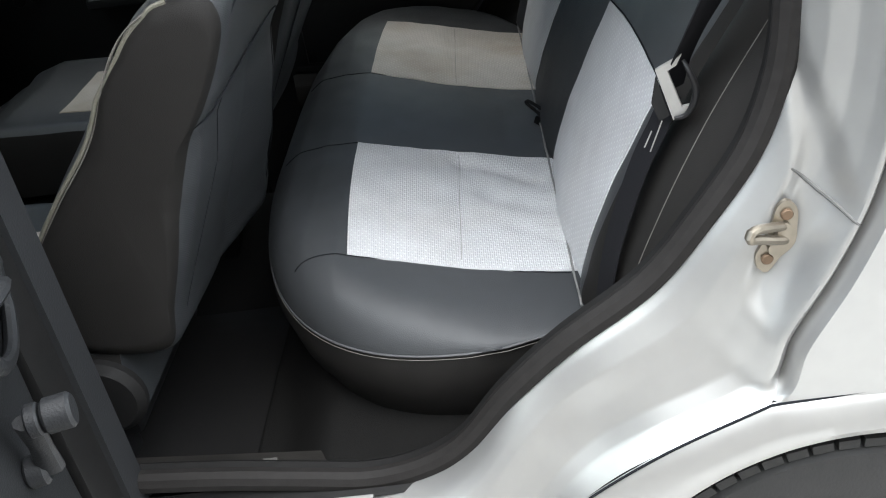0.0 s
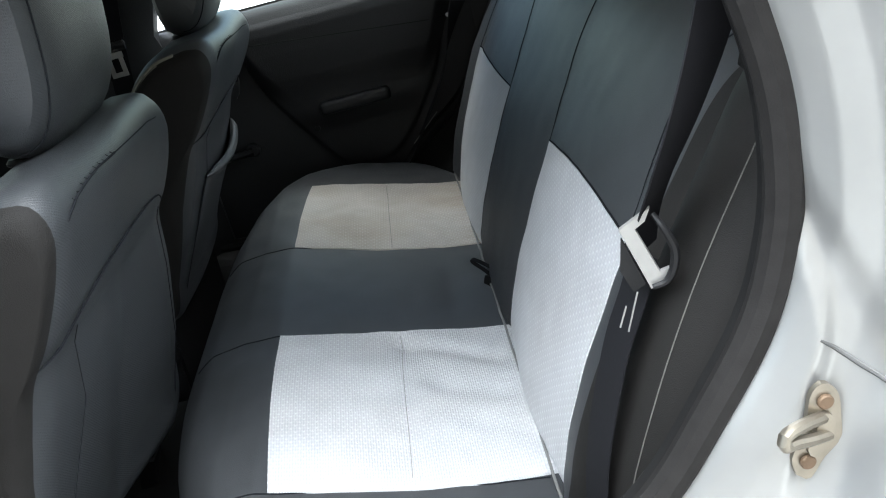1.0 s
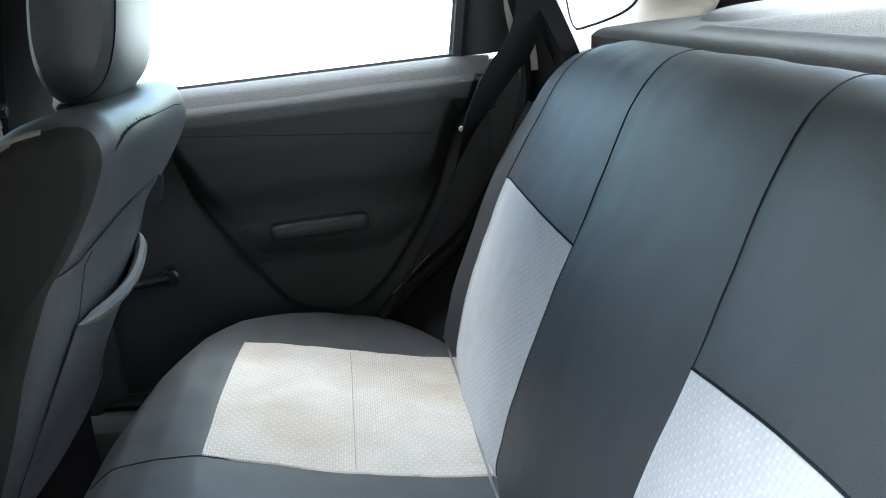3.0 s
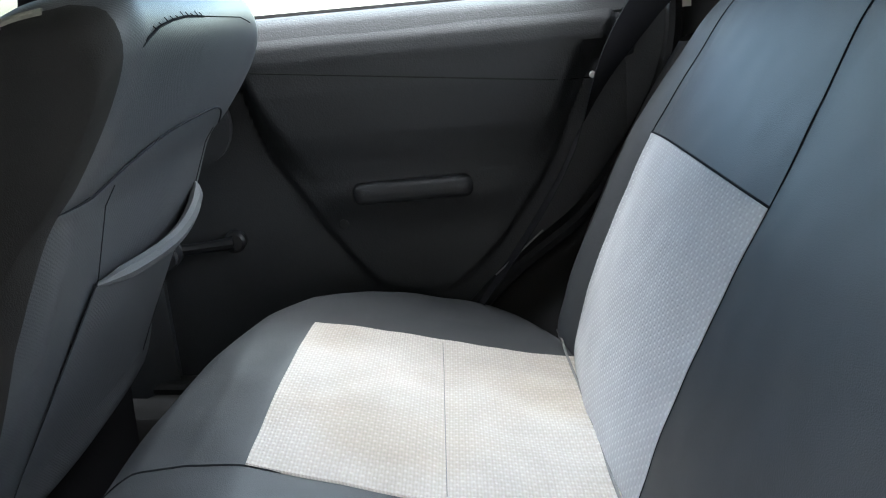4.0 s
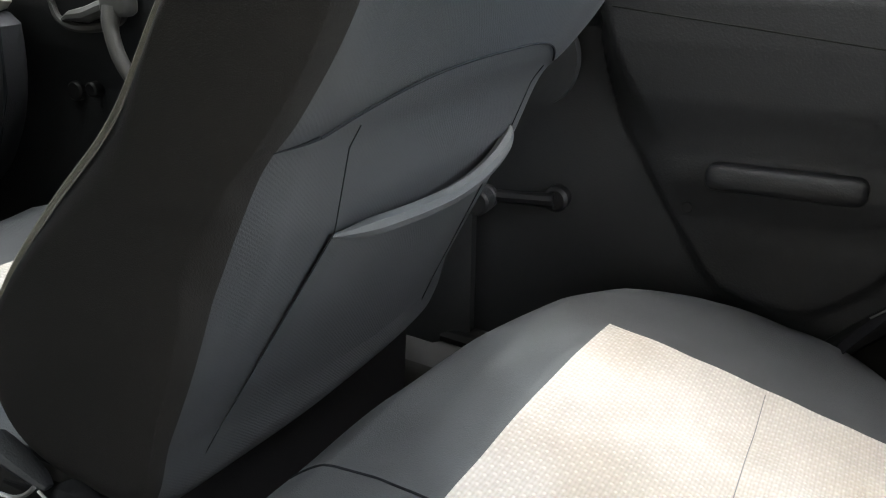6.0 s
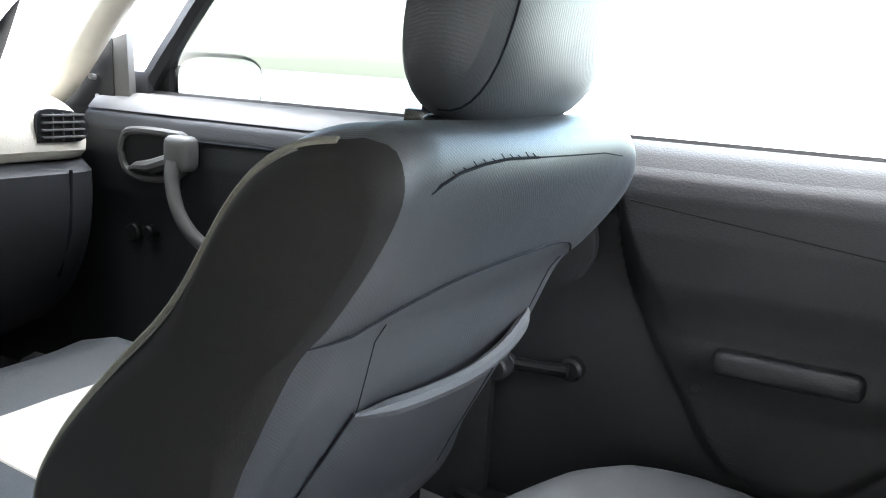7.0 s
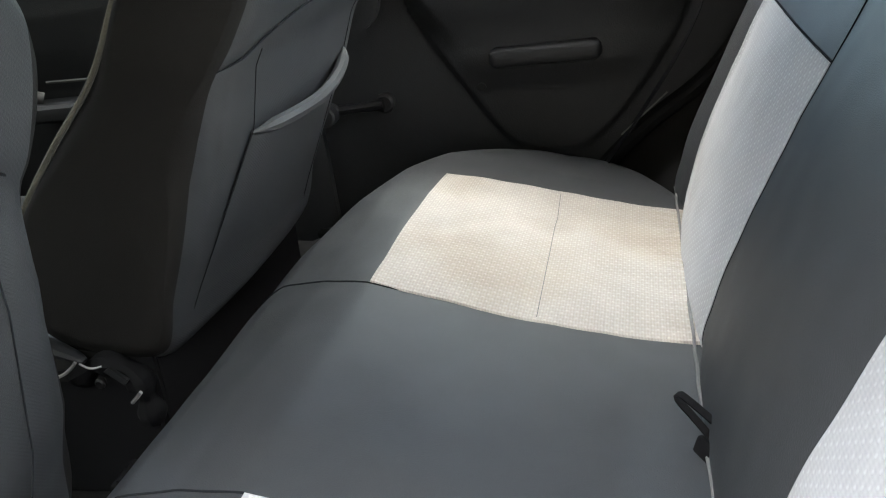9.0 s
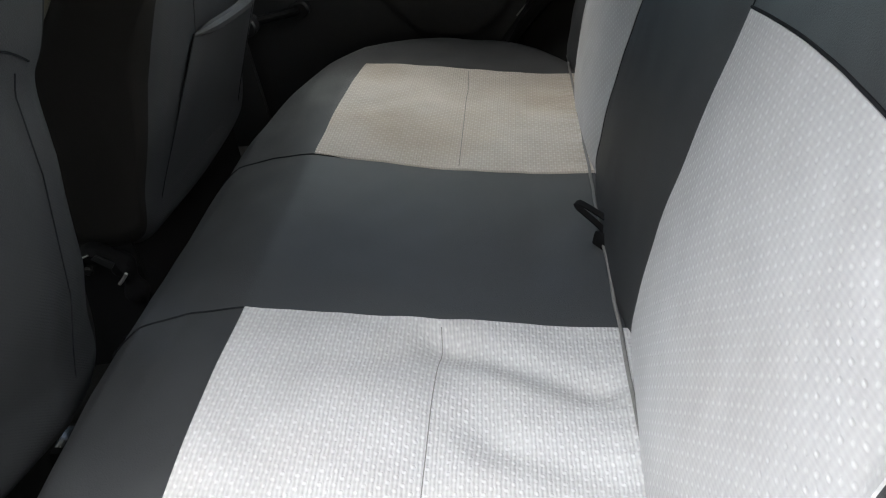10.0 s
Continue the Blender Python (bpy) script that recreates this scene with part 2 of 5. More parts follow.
def tube(points, r, sides=8, closed=False, flat=1.0):
    """A round bar along points; flat squeezes it in its second direction."""
    p = [Vector(q) for q in points]
    n = len(p)
    rows, up = [], Vector((0.1, 0.2, 1)).normalized()
    for i in range(n):
        a, b = p[(i - 1) % n if closed else max(i - 1, 0)], p[(i + 1) % n if closed else min(i + 1, n - 1)]
        t = (b - a).normalized()
        side = t.cross(up)
        side = side.normalized() if side.length > 1e-4 else t.orthogonal().normalized()
        nor = side.cross(t)
        up = nor
        rr = r[i] if isinstance(r, (list, tuple, np.ndarray)) else r
        rows.append([p[i] + side * rr * math.cos(2 * math.pi * k / sides) + nor * rr * flat * math.sin(2 * math.pi * k / sides) for k in range(sides)])
    return sheet(rows, close_u=closed, close_v=True, caps=not closed)


def box(x0, x1, y0, y1, z0, z1, bevel=0.0, seg=2, m=None):
    bm = bmesh.new()
    bmesh.ops.create_cube(bm, size=1)
    for v in bm.verts:
        v.co = Vector(((x0 + x1) / 2 + v.co.x * (x1 - x0), (y0 + y1) / 2 + v.co.y * (y1 - y0), (z0 + z1) / 2 + v.co.z * (z1 - z0)))
    if bevel:
        bmesh.ops.bevel(bm, geom=bm.edges[:], offset=bevel, segments=seg, profile=0.6, affect="EDGES")
    if m is not None:
        bmesh.ops.transform(bm, matrix=m, verts=bm.verts)
    return bm


def disc(r, h, m, bevel=0.003, sides=28, top=None):
    """A short round column along its own z, at the pose m."""
    top = r if top is None else top
    prof = [(r - bevel, 0), (r, bevel), (top, h - bevel), (top - bevel, h)]
    rows = [[Vector((a * math.cos(2 * math.pi * k / sides), a * math.sin(2 * math.pi * k / sides), z)) for k in range(sides)] for a, z in prof]
    bm = sheet(rows, close_v=True, caps=True)
    bmesh.ops.transform(bm, matrix=m, verts=bm.verts)
    return bm


def slab(outline, offset):
    """A plate: an outline of points (in order), thickened by a vector."""
    bm = bmesh.new()
    a = [bm.verts.new(tuple(p)) for p in outline]
    b = [bm.verts.new(tuple(Vector(p) + Vector(offset))) for p in outline]
    bm.faces.new(a)
    bm.faces.new(b[::-1])
    n = len(a)
    for i in range(n):
        bm.faces.new((a[i], a[(i + 1) % n], b[(i + 1) % n], b[i]))
    return bm


def strip(points, across, width, thick=0.0014):
    """A flat band along points; across: the way of its width at each point (or one for all)."""
    rows = []
    p = [Vector(q) for q in points]
    for i, q in enumerate(p):
        w = Vector(across[i] if isinstance(across, list) else across).normalized() * width / 2
        t = (p[min(i + 1, len(p) - 1)] - p[max(i - 1, 0)]).normalized()
        nn = w.cross(t).normalized() * thick / 2
        rows.append([q - w - nn, q + w - nn, q + w + nn, q - w + nn])
    return sheet(rows, close_v=True, caps=True)


def join(*parts_):
    """Several shapes of one piece in one mesh."""
    out = bmesh.new()
    for b in parts_:
        me = bpy.data.meshes.new("tmp")
        b.to_mesh(me)
        b.free()
        out.from_mesh(me)
        bpy.data.meshes.remove(me)
    return out


def n3(x, y, z, s):
    return noise.noise(Vector((x * s, y * s, z * s)))


# ---- ground ----
GROUND_Z = -0.09
part("ground", sheet([[(x, y, GROUND_Z + 0.004 * n3(x, y, 0, 0.7)) for y in np.linspace(-60, 60, 41)] for x in np.linspace(-60, 60, 41)]), CONCRETE, None)
tagged(bpy.data.objects["ground"], "pale grey concrete yard round the car", "ground", kind="structure")

# unseen wall added beside the car to cut low side light
part("wall_side", sheet([[(x, y, z) for y, z in ((-2.95, GROUND_Z), (-2.95, 2.5), (-3.15, 2.5), (-3.15, GROUND_Z))] for x in np.linspace(-6, 6, 9)], caps=True), PLASTER, None)
tagged(bpy.data.objects["wall_side"], "plain pale rendered wall, unseen, added to block low light", "wall", kind="structure")

# ---- rear bench ----
BX, BLEN, BN = 0.20, 0.362, 2.75
PIPE_Z = 0.533
TOPX = [-0.165, -0.145, -0.10, -0.05, 0.0, 0.08, 0.165, 0.25, 0.32, 0.42]
TOPZ = [0.575, 0.588, 0.606, 0.614, 0.613, 0.592, 0.566, 0.546, 0.535, 0.525]
INSET = 0.163, 0.506


# sat-in creases of the cushion: start, end, depth, width
CREASES = [((0.168, -0.185), (0.285, -0.245), 0.0085, 0.018), ((0.175, -0.20), (0.21, -0.315), 0.0055, 0.020), ((0.20, -0.30), (0.30, -0.35), 0.0035, 0.020),
           ((0.160, -0.20), (0.075, -0.235), 0.0026, 0.020), ((0.24, -0.40), (0.31, -0.44), 0.0030, 0.018),
           ((0.165, 0.44), (0.27, 0.36), 0.0040, 0.022), ((0.22, 0.30), (0.31, 0.26), 0.0032, 0.020), ((0.12, 0.40), (0.06, 0.33), 0.0026, 0.022)]


def bench_half(y):
    """Half the cushion's width; the far end is a little fuller."""
    return 0.722 if y > 0 else 0.668


def bench_front(y):
    """Where the cushion's rounded outline starts, at that side place."""
    return BX - BLEN * max(1 - (abs(y) / bench_half(y)) ** BN, 0) ** (1 / BN)


def squeeze(x, y):
    """The cushion narrows behind its middle; its far end is rounded off."""
    if y > 0:
        return math.sqrt(1 - min(max(x - 0.18, 0) / 0.215, 0.93) ** 2)
    return 1 - 0.09 * max(x - 0.2, 0) / 0.2


def bench_top(x, y):
    """The cushion's height, puffed between its seams and rounded towards its outline."""
    zt = float(np.interp(x, TOPX, TOPZ))
    a = abs(y)
    mid = 1 - (a / INSET[0]) ** 2 if a < INSET[0] else (1 - ((a - 0.3345) / 0.1715) ** 2 if a < INSET[1] else 0)
    zt += 0.004 * max(mid, 0) * min(max((x + 0.13) / 0.1, 0), 1)
    if INSET[0] < a < INSET[1] and x > 0:
        zt -= 0.0035 * math.exp(-((x - 0.165) / 0.018) ** 2) * max(mid, 0) ** 0.5
    zt += 0.006 * min(max((y - 0.48) / 0.10, 0), 1) * min(max((x - 0.03) / 0.1, 0), 1)
    for (x0, y0), (x1, y1), deep, wide in CREASES:
        q = min(max(((x - x0) * (x1 - x0) + (y - y0) * (y1 - y0)) / ((x1 - x0) ** 2 + (y1 - y0) ** 2), 0), 1)
        zt -= deep * math.exp(-(math.hypot(x - x0 - q * (x1 - x0), y - y0 - q * (y1 - y0)) / wide) ** 2)
    zt += 0.0035 * n3(x, y, 1, 9) + 0.0016 * n3(x, y * 0.6, 2, 26)
    u = max((BX - x) / BLEN, 0)
    w = a / (bench_half(y) * squeeze(x, y))
    f = 1 - min((u ** BN + w ** BN) ** (1 / BN), 1)
    d = f * max(math.hypot(BX - x, a), 0.2)
    g = math.sqrt(max(1 - (1 - min(d / 0.062, 1)) ** 2, 0))
    return PIPE_Z + (zt - PIPE_Z) * g


bench = thing("rear_bench_seat", (0.2, 0, 0.33), "rear bench seat in dark grey leatherette with stained pale cloth inserts", "car seat")
_t = np.linspace(-1, 1, 201)
_ys = np.where(_t > 0, 0.722, 0.668) * 0.9995 * np.sign(_t) * (1 - (1 - np.abs(_t)) ** 1.6)
rows = []
for y in _ys:
    xf = bench_front(y)
    xs = xf + (0.41 - xf) * np.linspace(0, 1, 96) ** 1.4
    rows.append([(x, y * squeeze(x, y), bench_top(x, y * squeeze(x, y))) for x in xs])
cushion = part("cushion", sheet(rows), LEATHER, bench)
# skirt below the piping, in the leatherette darkened for shade
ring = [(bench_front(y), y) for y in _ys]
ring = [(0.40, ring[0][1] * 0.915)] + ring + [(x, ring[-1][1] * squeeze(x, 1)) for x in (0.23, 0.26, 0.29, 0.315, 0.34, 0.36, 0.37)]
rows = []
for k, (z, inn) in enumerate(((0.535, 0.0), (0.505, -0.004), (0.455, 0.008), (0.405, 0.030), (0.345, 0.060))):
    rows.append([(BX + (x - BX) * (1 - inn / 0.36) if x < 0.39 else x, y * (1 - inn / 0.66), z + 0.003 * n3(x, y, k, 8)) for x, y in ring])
part("cushion_skirt", sheet(rows), LEATHER2, bench, "leatherette valance, its brown-grey tone darkened for shade")
tail = np.linspace(0.37, 0.215, 16)
edge_ring = [(x, _ys[0] * squeeze(x, -1)) for x in tail] + ring[1:-7] + [(x, _ys[-1] * squeeze(x, 1)) for x in tail[::-1]]
part("piping", tube([(x, y, PIPE_Z + 0.002) for x, y in edge_ring], 0.0017, 6), GREYPIPE, bench, "grey stitched piping")
_st = [(BX + (x - BX) * 1.004 if x < BX else x, y * 1.003, 0.5305) for x, y in edge_ring]
part("stitching", tube(_st, 0.0005, 5), THREAD, bench, "pale thread")
part("rear_piping", tube([(0.314 + 0.0015 * n3(y, 0, 0, 20), y, bench_top(0.314, y) + 0.004) for y in np.linspace(-0.60, 0.60, 90)], 0.0017, 6), PALEPIPE, bench, "grey woven piping")


def patch(f, us, vs, rise, uvscale=1.0):
    """A cloth panel lying on a surface f(u, v), with turned-down edges."""
    nu, nv = len(us), len(vs)
    rows_, uvs = [], []
    for i, u in enumerate(us):
        r, q = [], []
        for j, v in enumerate(vs):
            edge = i in (0, nu - 1) or j in (0, nv - 1)
            r.append(f(u, v, -0.002 if edge else rise))
            q.append((u, v))
        rows_.append(r)
        uvs.append(q)
    return sheet(rows_, uv=uvs)


def grid_with_rim(a, b, n):
    return np.concatenate([[a, a + 0.0015], np.linspace(a + 0.004, b - 0.004, n), [b - 0.0015, b]])


for side in (-1, 1):
    def on_cushion(u, v, rise, side=side):
        q, w = u / 0.345, (v - INSET[0]) / 0.343
        # edges bow outwards a little; small gathers run into the rear seam
        v = v + 0.007 * math.sin(math.pi * q) * (2 * w - 1) ** 3 + (0.013 * w * (1 - 0.5 * q) if side < 0 else 0)
        u = u + 0.014 * w * (1 - q) - 0.003 * math.sin(math.pi * w) * max(1 - 4 * q, 0)
        fold = 0.0022 * max((u - 0.272) / 0.06, 0) * (0.5 + 0.5 * math.sin(2 * math.pi * v / 0.021 + 3 * n3(v, u, side, 30))) if rise > 0 else 0
        return (u, side * v, bench_top(u, v * side) + rise + fold)
    cloth = part("seat_insert", patch(on_cushion, grid_with_rim(0.0, 0.345, 90), grid_with_rim(*INSET, 110), 0.0024), CLOTHTAN if side > 0 else CLOTH, bench, "pale grey woven cloth insert, stained and worn")
    part("insert_seam", tube([(0.165, side * v, bench_top(0.165, side * v) + 0.0026) for v in np.linspace(INSET[0] + 0.003, INSET[1] - 0.003, 40)], 0.0005, 5), PALEPIPE, cloth, "sewn seam")
    for v in INSET:
        n_end = -0.128 if v == INSET[0] else (-0.06 if side < 0 else 0.018)
        xs = np.linspace(n_end, 0.31, 60)
        v_ = v + (0.013 if side < 0 and v == INSET[1] else 0.0)
        part("seam", tube([(x, y, bench_top(x, y) + 0.0002) for x, y in ((x, side * v_ + (0.014 * min(max(-x / 0.09, 0), 1) if side > 0 and v == INSET[0] else 0.0)) for x in xs)], 0.0012, 5), SEAM, bench, "dark sewn seam")

# backrest
BPROF = spline([(0.345, 0.46), (0.323, 0.53), (0.333, 0.58), (0.357, 0.645), (0.391, 0.718), (0.430, 0.795), (0.472, 0.868), (0.515, 0.933),
                (0.552, 0.967), (0.592, 0.979), (0.628, 0.970), (0.648, 0.94), (0.660, 0.75), (0.662, 0.50)], 120)
BDIR = np.gradient(BPROF, axis=0)
BNOR = np.stack([-BDIR[:, 1], BDIR[:, 0]], 1) / np.linalg.norm(BDIR, axis=1)[:, None]
BNOR *= np.where(BNOR[30, 0] < 0, 1, -1)
BARC = np.concatenate([[0], np.cumsum(np.linalg.norm(np.diff(BPROF, axis=0), axis=1))])
TOPARC = float(BARC[int(np.argmax(BPROF[:, 1]))])
BACKW = 0.656


def back_half(y):
    """Half the backrest's width; it reaches further on the far side."""
    return 0.682 if y > 0 else BACKW



B0 = 0.168
B1 = 0.522


def back_at(s, y, rise=0.0):
    """A point of the backrest: s metres up its face, y across."""
    x, z = (float(np.interp(s, BARC, BPROF[:, k])) for k in (0, 1))
    nx, nz = (float(np.interp(s, BARC, BNOR[:, k])) for k in (0, 1))
    a = abs(y + 0.012)
    puff = 1 - (a / B0) ** 2 if a < B0 else (1 - ((a - 0.345) / 0.177) ** 2 if a < B1 else 1 - ((a - 0.595) / 0.073) ** 2)
    low = min(max((TOPARC - s) / 0.25, 0.15), 1)
    o = 0.010 * max(puff, 0) * low + 0.003 * n3(x, y, z, 7) + 0.0010 * n3(x, y, z, 25) + rise
    a = abs(y)
    e = max((a - back_half(y) + 0.101) / 0.101, 0)
    o -= 0.062 * (1 - math.sqrt(max(1 - e * e, 0)))
    drop = 0.030 * max((a - 0.42) / 0.22, 0) ** 2
    return (x + nx * o, y, z + nz * o - drop * max(s / TOPARC, 0) ** 2)


_yb = np.where(_t > 0, back_half(1), back_half(-1)) * np.sign(_t) * (1 - (1 - np.abs(_t)) ** 1.5)
back = part("backrest", sheet([[back_at(s, y) for s in BARC] for y in _yb], caps=True), LEATHER, bench)
# the near end of the backrest takes the darkened leatherette in place of shade
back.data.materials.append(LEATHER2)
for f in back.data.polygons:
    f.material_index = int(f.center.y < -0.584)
ARCH = {-1: 0.014, 1: 0.002}
ins_lo, ins_hi = 0.055, float(np.interp(0.797, BPROF[:70, 1], BARC[:70]))
for side in (-1, 1):
    def on_back(u, v, rise, side=side):
        q, w = (u - ins_lo) / (ins_hi - ins_lo), (v - B0) / (B1 - B0)
        bow = 0.007 * math.sin(math.pi * q) * max(2 * w - 1, 0) ** 3
        arch = ARCH[side] * math.sin(math.pi * w) * max(2 * q - 1, 0) ** 2
        return back_at(u + arch + (v - B0) * 0.010 * max((u - 0.2) / 0.15, 0), side * (v + bow + 0.014 * w * q * q) - 0.012, rise)
    part("back_insert", patch(on_back, grid_with_rim(ins_lo, ins_hi, 56), grid_with_rim(B0, B1, 50), 0.0015), CLOTHBACK, bench, "pale grey woven cloth insert")
    for v in (B0, B1):
        part("seam", tube([back_at(s, side * (v + (0.080 * side if v == B0 else 0.0) * max((s - ins_hi) / (TOPARC + 0.03 - ins_hi), 0) ** 1.5 + (0.014 * min(max((s - 0.055) / (ins_hi - 0.055), 0), 1) ** 2 if v == B1 else 0.0) - (0.020 * math.sin(math.pi * min(max((s - ins_hi + 0.03) / (TOPARC + 0.06 - ins_hi), 0), 1)) if v == B1 and side < 0 else 0.0)) - 0.012, 0.0002) for s in np.linspace(0.08, TOPARC + 0.03, 90)], 0.0009, 5), SEAM, bench, "dark sewn seam")
    _top = [back_at(ins_hi + ARCH[side] * math.sin(math.pi * (v - B0) / (B1 - B0)) + (v - B0) * 0.010, side * (v + 0.014 * (v - B0) / (B1 - B0)) - 0.012, 0.001) for v in np.linspace(B0, B1, 30)]
    part("seam", tube(_top, 0.0012, 5), SEAM, bench, "dark sewn seam")

# padded side bolsters between backrest and door opening
for side in (-1, 1):
    bolster = thing("side_bolster", (0.45, side * 0.68, 0.55), "dark leatherette padded side bolster with pale stitching beside the bench", "seat bolster", "side bolsters")
    line = spline([(0.335, 0.50), (0.355, 0.60), (0.395, 0.70), (0.445, 0.80), (0.50, 0.89), (0.545, 0.955), (0.60, 0.985)][:None if side < 0 else 5], 40)
    rows = []
    for i, (x, z) in enumerate(line):
        k = i / 39
        wdt = 0.180 - 0.050 * k
        sec = []
        for q in np.linspace(0, 1, 15):
            bulge = math.sin(math.pi * min(q * 1.1, 1)) ** 0.6
            sec.append((x + 0.060 - 0.070 * bulge, side * (0.558 + 0.014 * k + wdt * q), z + 0.02 - 0.018 * bulge))
        rows.append(sec)
    # pad in the darkened copy, its shade included in the tone
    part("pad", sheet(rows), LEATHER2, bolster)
    pts = [(r[10][0] - 0.0006, r[10][1], r[10][2] + 0.0004) for r in rows]
    part("stitching", tube(pts, 0.0006, 5), THREAD, bolster, "pale thread")

# ---- front seats ----
SEATY = 0.365


def shoulder(yy, z):
    """How far the shoulders of the seat back fall away."""
    return 0.038 * (max(yy - 0.15, 0) / 0.093) ** 2 * min(max((z - 0.84) / 0.14, 0), 1)


def seat_ring(scale, y, back_out=0.0):
    """The seat back's side outline at one place across, shrunk by scale."""
    front = [(-0.055, 1.000), (-0.112, 0.990), (-0.160, 0.955), (-0.22, 0.872), (-0.295, 0.792), (-0.36, 0.712), (-0.392, 0.645), (-0.375, 0.580), (-0.315, 0.548)]
    rear = [(-0.235, 0.545), (-0.205, 0.610), (-0.165, 0.690), (-0.125, 0.770), (-0.098, 0.835), (-0.070, 0.872), (-0.038, 0.925), (-0.022, 0.965), (-0.030, 0.993)]
    p = spline(front + rear + front[:1], 145)[:-1]
    c = np.array([-0.18, 0.78])
    d = p - c
    r = np.linalg.norm(d, axis=1)[:, None]
    q = c + d * (1 - scale / np.maximum(r, 0.06))
    return [(x + (back_out if k > 72 else 0), y, z) for k, (x, z) in enumerate(q)]


seat = thing("bucket_seat", (-0.5, SEATY, 0.36), "dark grey leatherette bucket seat with pale cloth insert", "car seat", "front seats")
HW = 0.243
rows = []
for t in np.linspace(-1, 1, 91):
    yy = HW * math.copysign(1 - (1 - abs(t)) ** 1.7, t)
    e = max((abs(yy) - (HW - 0.045)) / 0.045, 0)
    rows.append([(x + 0.004 * n3(x, yy, z, 6), y, z + 0.003 * n3(z, yy, x, 6) - shoulder(yy, z)) for x, y, z in seat_ring(0.040 * (1 - math.sqrt(max(1 - e * e, 0))), SEATY + yy, 0.014 * (1 - (yy / HW) ** 2))])
seat_back = part("backrest", sheet(rows, close_v=True, caps=True), RIBBED, seat)
# side faces of the seat back get their shade as a darker colour
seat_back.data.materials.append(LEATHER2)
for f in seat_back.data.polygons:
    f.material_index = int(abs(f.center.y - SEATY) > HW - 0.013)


def rear_face(yy, z, rise=0.0):
    """A point of the seat back's rear, yy from its middle."""
    zs = [0.545, 0.610, 0.690, 0.770, 0.835, 0.872, 0.925, 0.965]
    xs = [-0.235, -0.205, -0.165, -0.125, -0.098, -0.070, -0.038, -0.022]
    e = max((abs(yy) - (HW - 0.045)) / 0.045, 0)
    x = float(np.interp(z, zs, xs)) + 0.014 * (1 - (yy / HW) ** 2) - 0.028 * (1 - math.sqrt(max(1 - e * e, 0)))
    return Vector((x + rise, SEATY + yy, z - shoulder(yy, z)))


# pocket: a slack panel whose upper hem sags open, its outer edge slanting out towards the bottom
def hem_z(yy):
    return 0.759 + 0.012 * max(yy / 0.113, 0) ** 2 + 0.003 * max(-yy, 0) / 0.137


rows = []
for yy in np.linspace(-0.140, 0.172, 36):
    q = (yy - 0.016) / 0.156
    hem = hem_z(yy)
    r = []
    for z in np.linspace(0.56, hem, 14):
        k = (z - 0.56) / (hem - 0.56)
        r.append(rear_face(yy - 0.055 * (1 - k) * max(-yy / 0.14, 0), z, 0.0012 + 0.020 * max(1 - q * q, 0) ** 0.7 * k ** 2))
    rows.append(r)
pocket = part("seat_pocket", sheet(rows), RIBBED, seat_back, "slack map pocket with rolled hem")
hem = [r[-1] + Vector((0.001, 0, 0.001)) for r in rows]
part("pocket_hem", tube(hem, [0.0078 * min(1, 0.25 + min(k, 35 - k) / 5) for k in range(36)], 8), LEATHER, seat_back, "rolled pocket hem")
part("pocket_seam", tube([r[0] for r in rows], 0.0015, 5), SEAM, seat_back)
part("seam", tube([rear_face(-0.140 - 0.024 * max((z - 0.765) / 0.08, 0) - 0.055 * max((0.765 - z) / 0.20, 0), z, 0.0024) for z in np.linspace(0.57, 0.852, 50)], 0.0005, 5), SEAM, seat_back)
part("seam", tube([rear_face(0.176, z, 0.002) for z in np.linspace(0.57, 0.85, 50)], 0.0006, 5), SEAM, seat_back)
for s in (-1, 1):
    ring_pts = seat_ring(0.0115, SEATY + s * (HW - 0.012))
    ring_pts = [(x, y, z - shoulder(s * (HW - 0.012), z)) for x, y, z in ring_pts]
    part("edge_piping", tube(ring_pts[2:62], 0.0030, 6), EDGE, seat_back, "pale stitched edge piping")
    for off in (0.006, -0.004):
        inner = [(x + 0.004, y - s * off, z - 0.002) for x, y, z in ring_pts[6:60]]
        part("stitching", tube(inner, 0.0009, 5), THREAD, seat_back, "pale thread")
_ridge = [rear_face(yy, 0.883 - 0.030 * abs(yy / 0.2) ** 3, 0.0028) for yy in np.linspace(-0.205, 0.20, 46)]
part("shoulder_seam", tube(_ridge, 0.0011, 5), SEAM, seat_back, "sewn seam under the shoulder roll")
_fold = [rear_face(-0.205 - 0.026 * q, 0.8505 - 0.006 * q, 0.002) for q in np.linspace(0, 1, 8)]
part("seam", tube(_fold, [0.0014 - 0.0009 * q for q in np.linspace(0, 1, 8)], 5), SEAM, seat_back, "tucked fold")
_yk = [-0.213, -0.200, -0.181, -0.151, -0.119, -0.05, 0.083, 0.16]
_yz = [0.954, 0.964, 0.970, 0.974, 0.976, 0.974, 0.970, 0.962]
_yoke = [rear_face(yy, float(np.interp(yy, _yk, _yz)) + shoulder(yy, 0.97), 0.001) for yy in np.linspace(-0.213, 0.15, 60)]
part("yoke_seam", tube(_yoke, [0.0012 if k < 24 else 0.0006 for k in range(60)], 5), SEAM, seat_back, "puckered seam below the headrest")
for k in range(4, 24, 2):
    a = _yoke[k]
    part("pucker", tube([a + Vector((0.001, 0.002, 0.0005)), a + Vector((-0.0005, -0.0015, 0.0025 + 0.001 * (k % 3)))], 0.0004, 5), SEAM, seat_back)

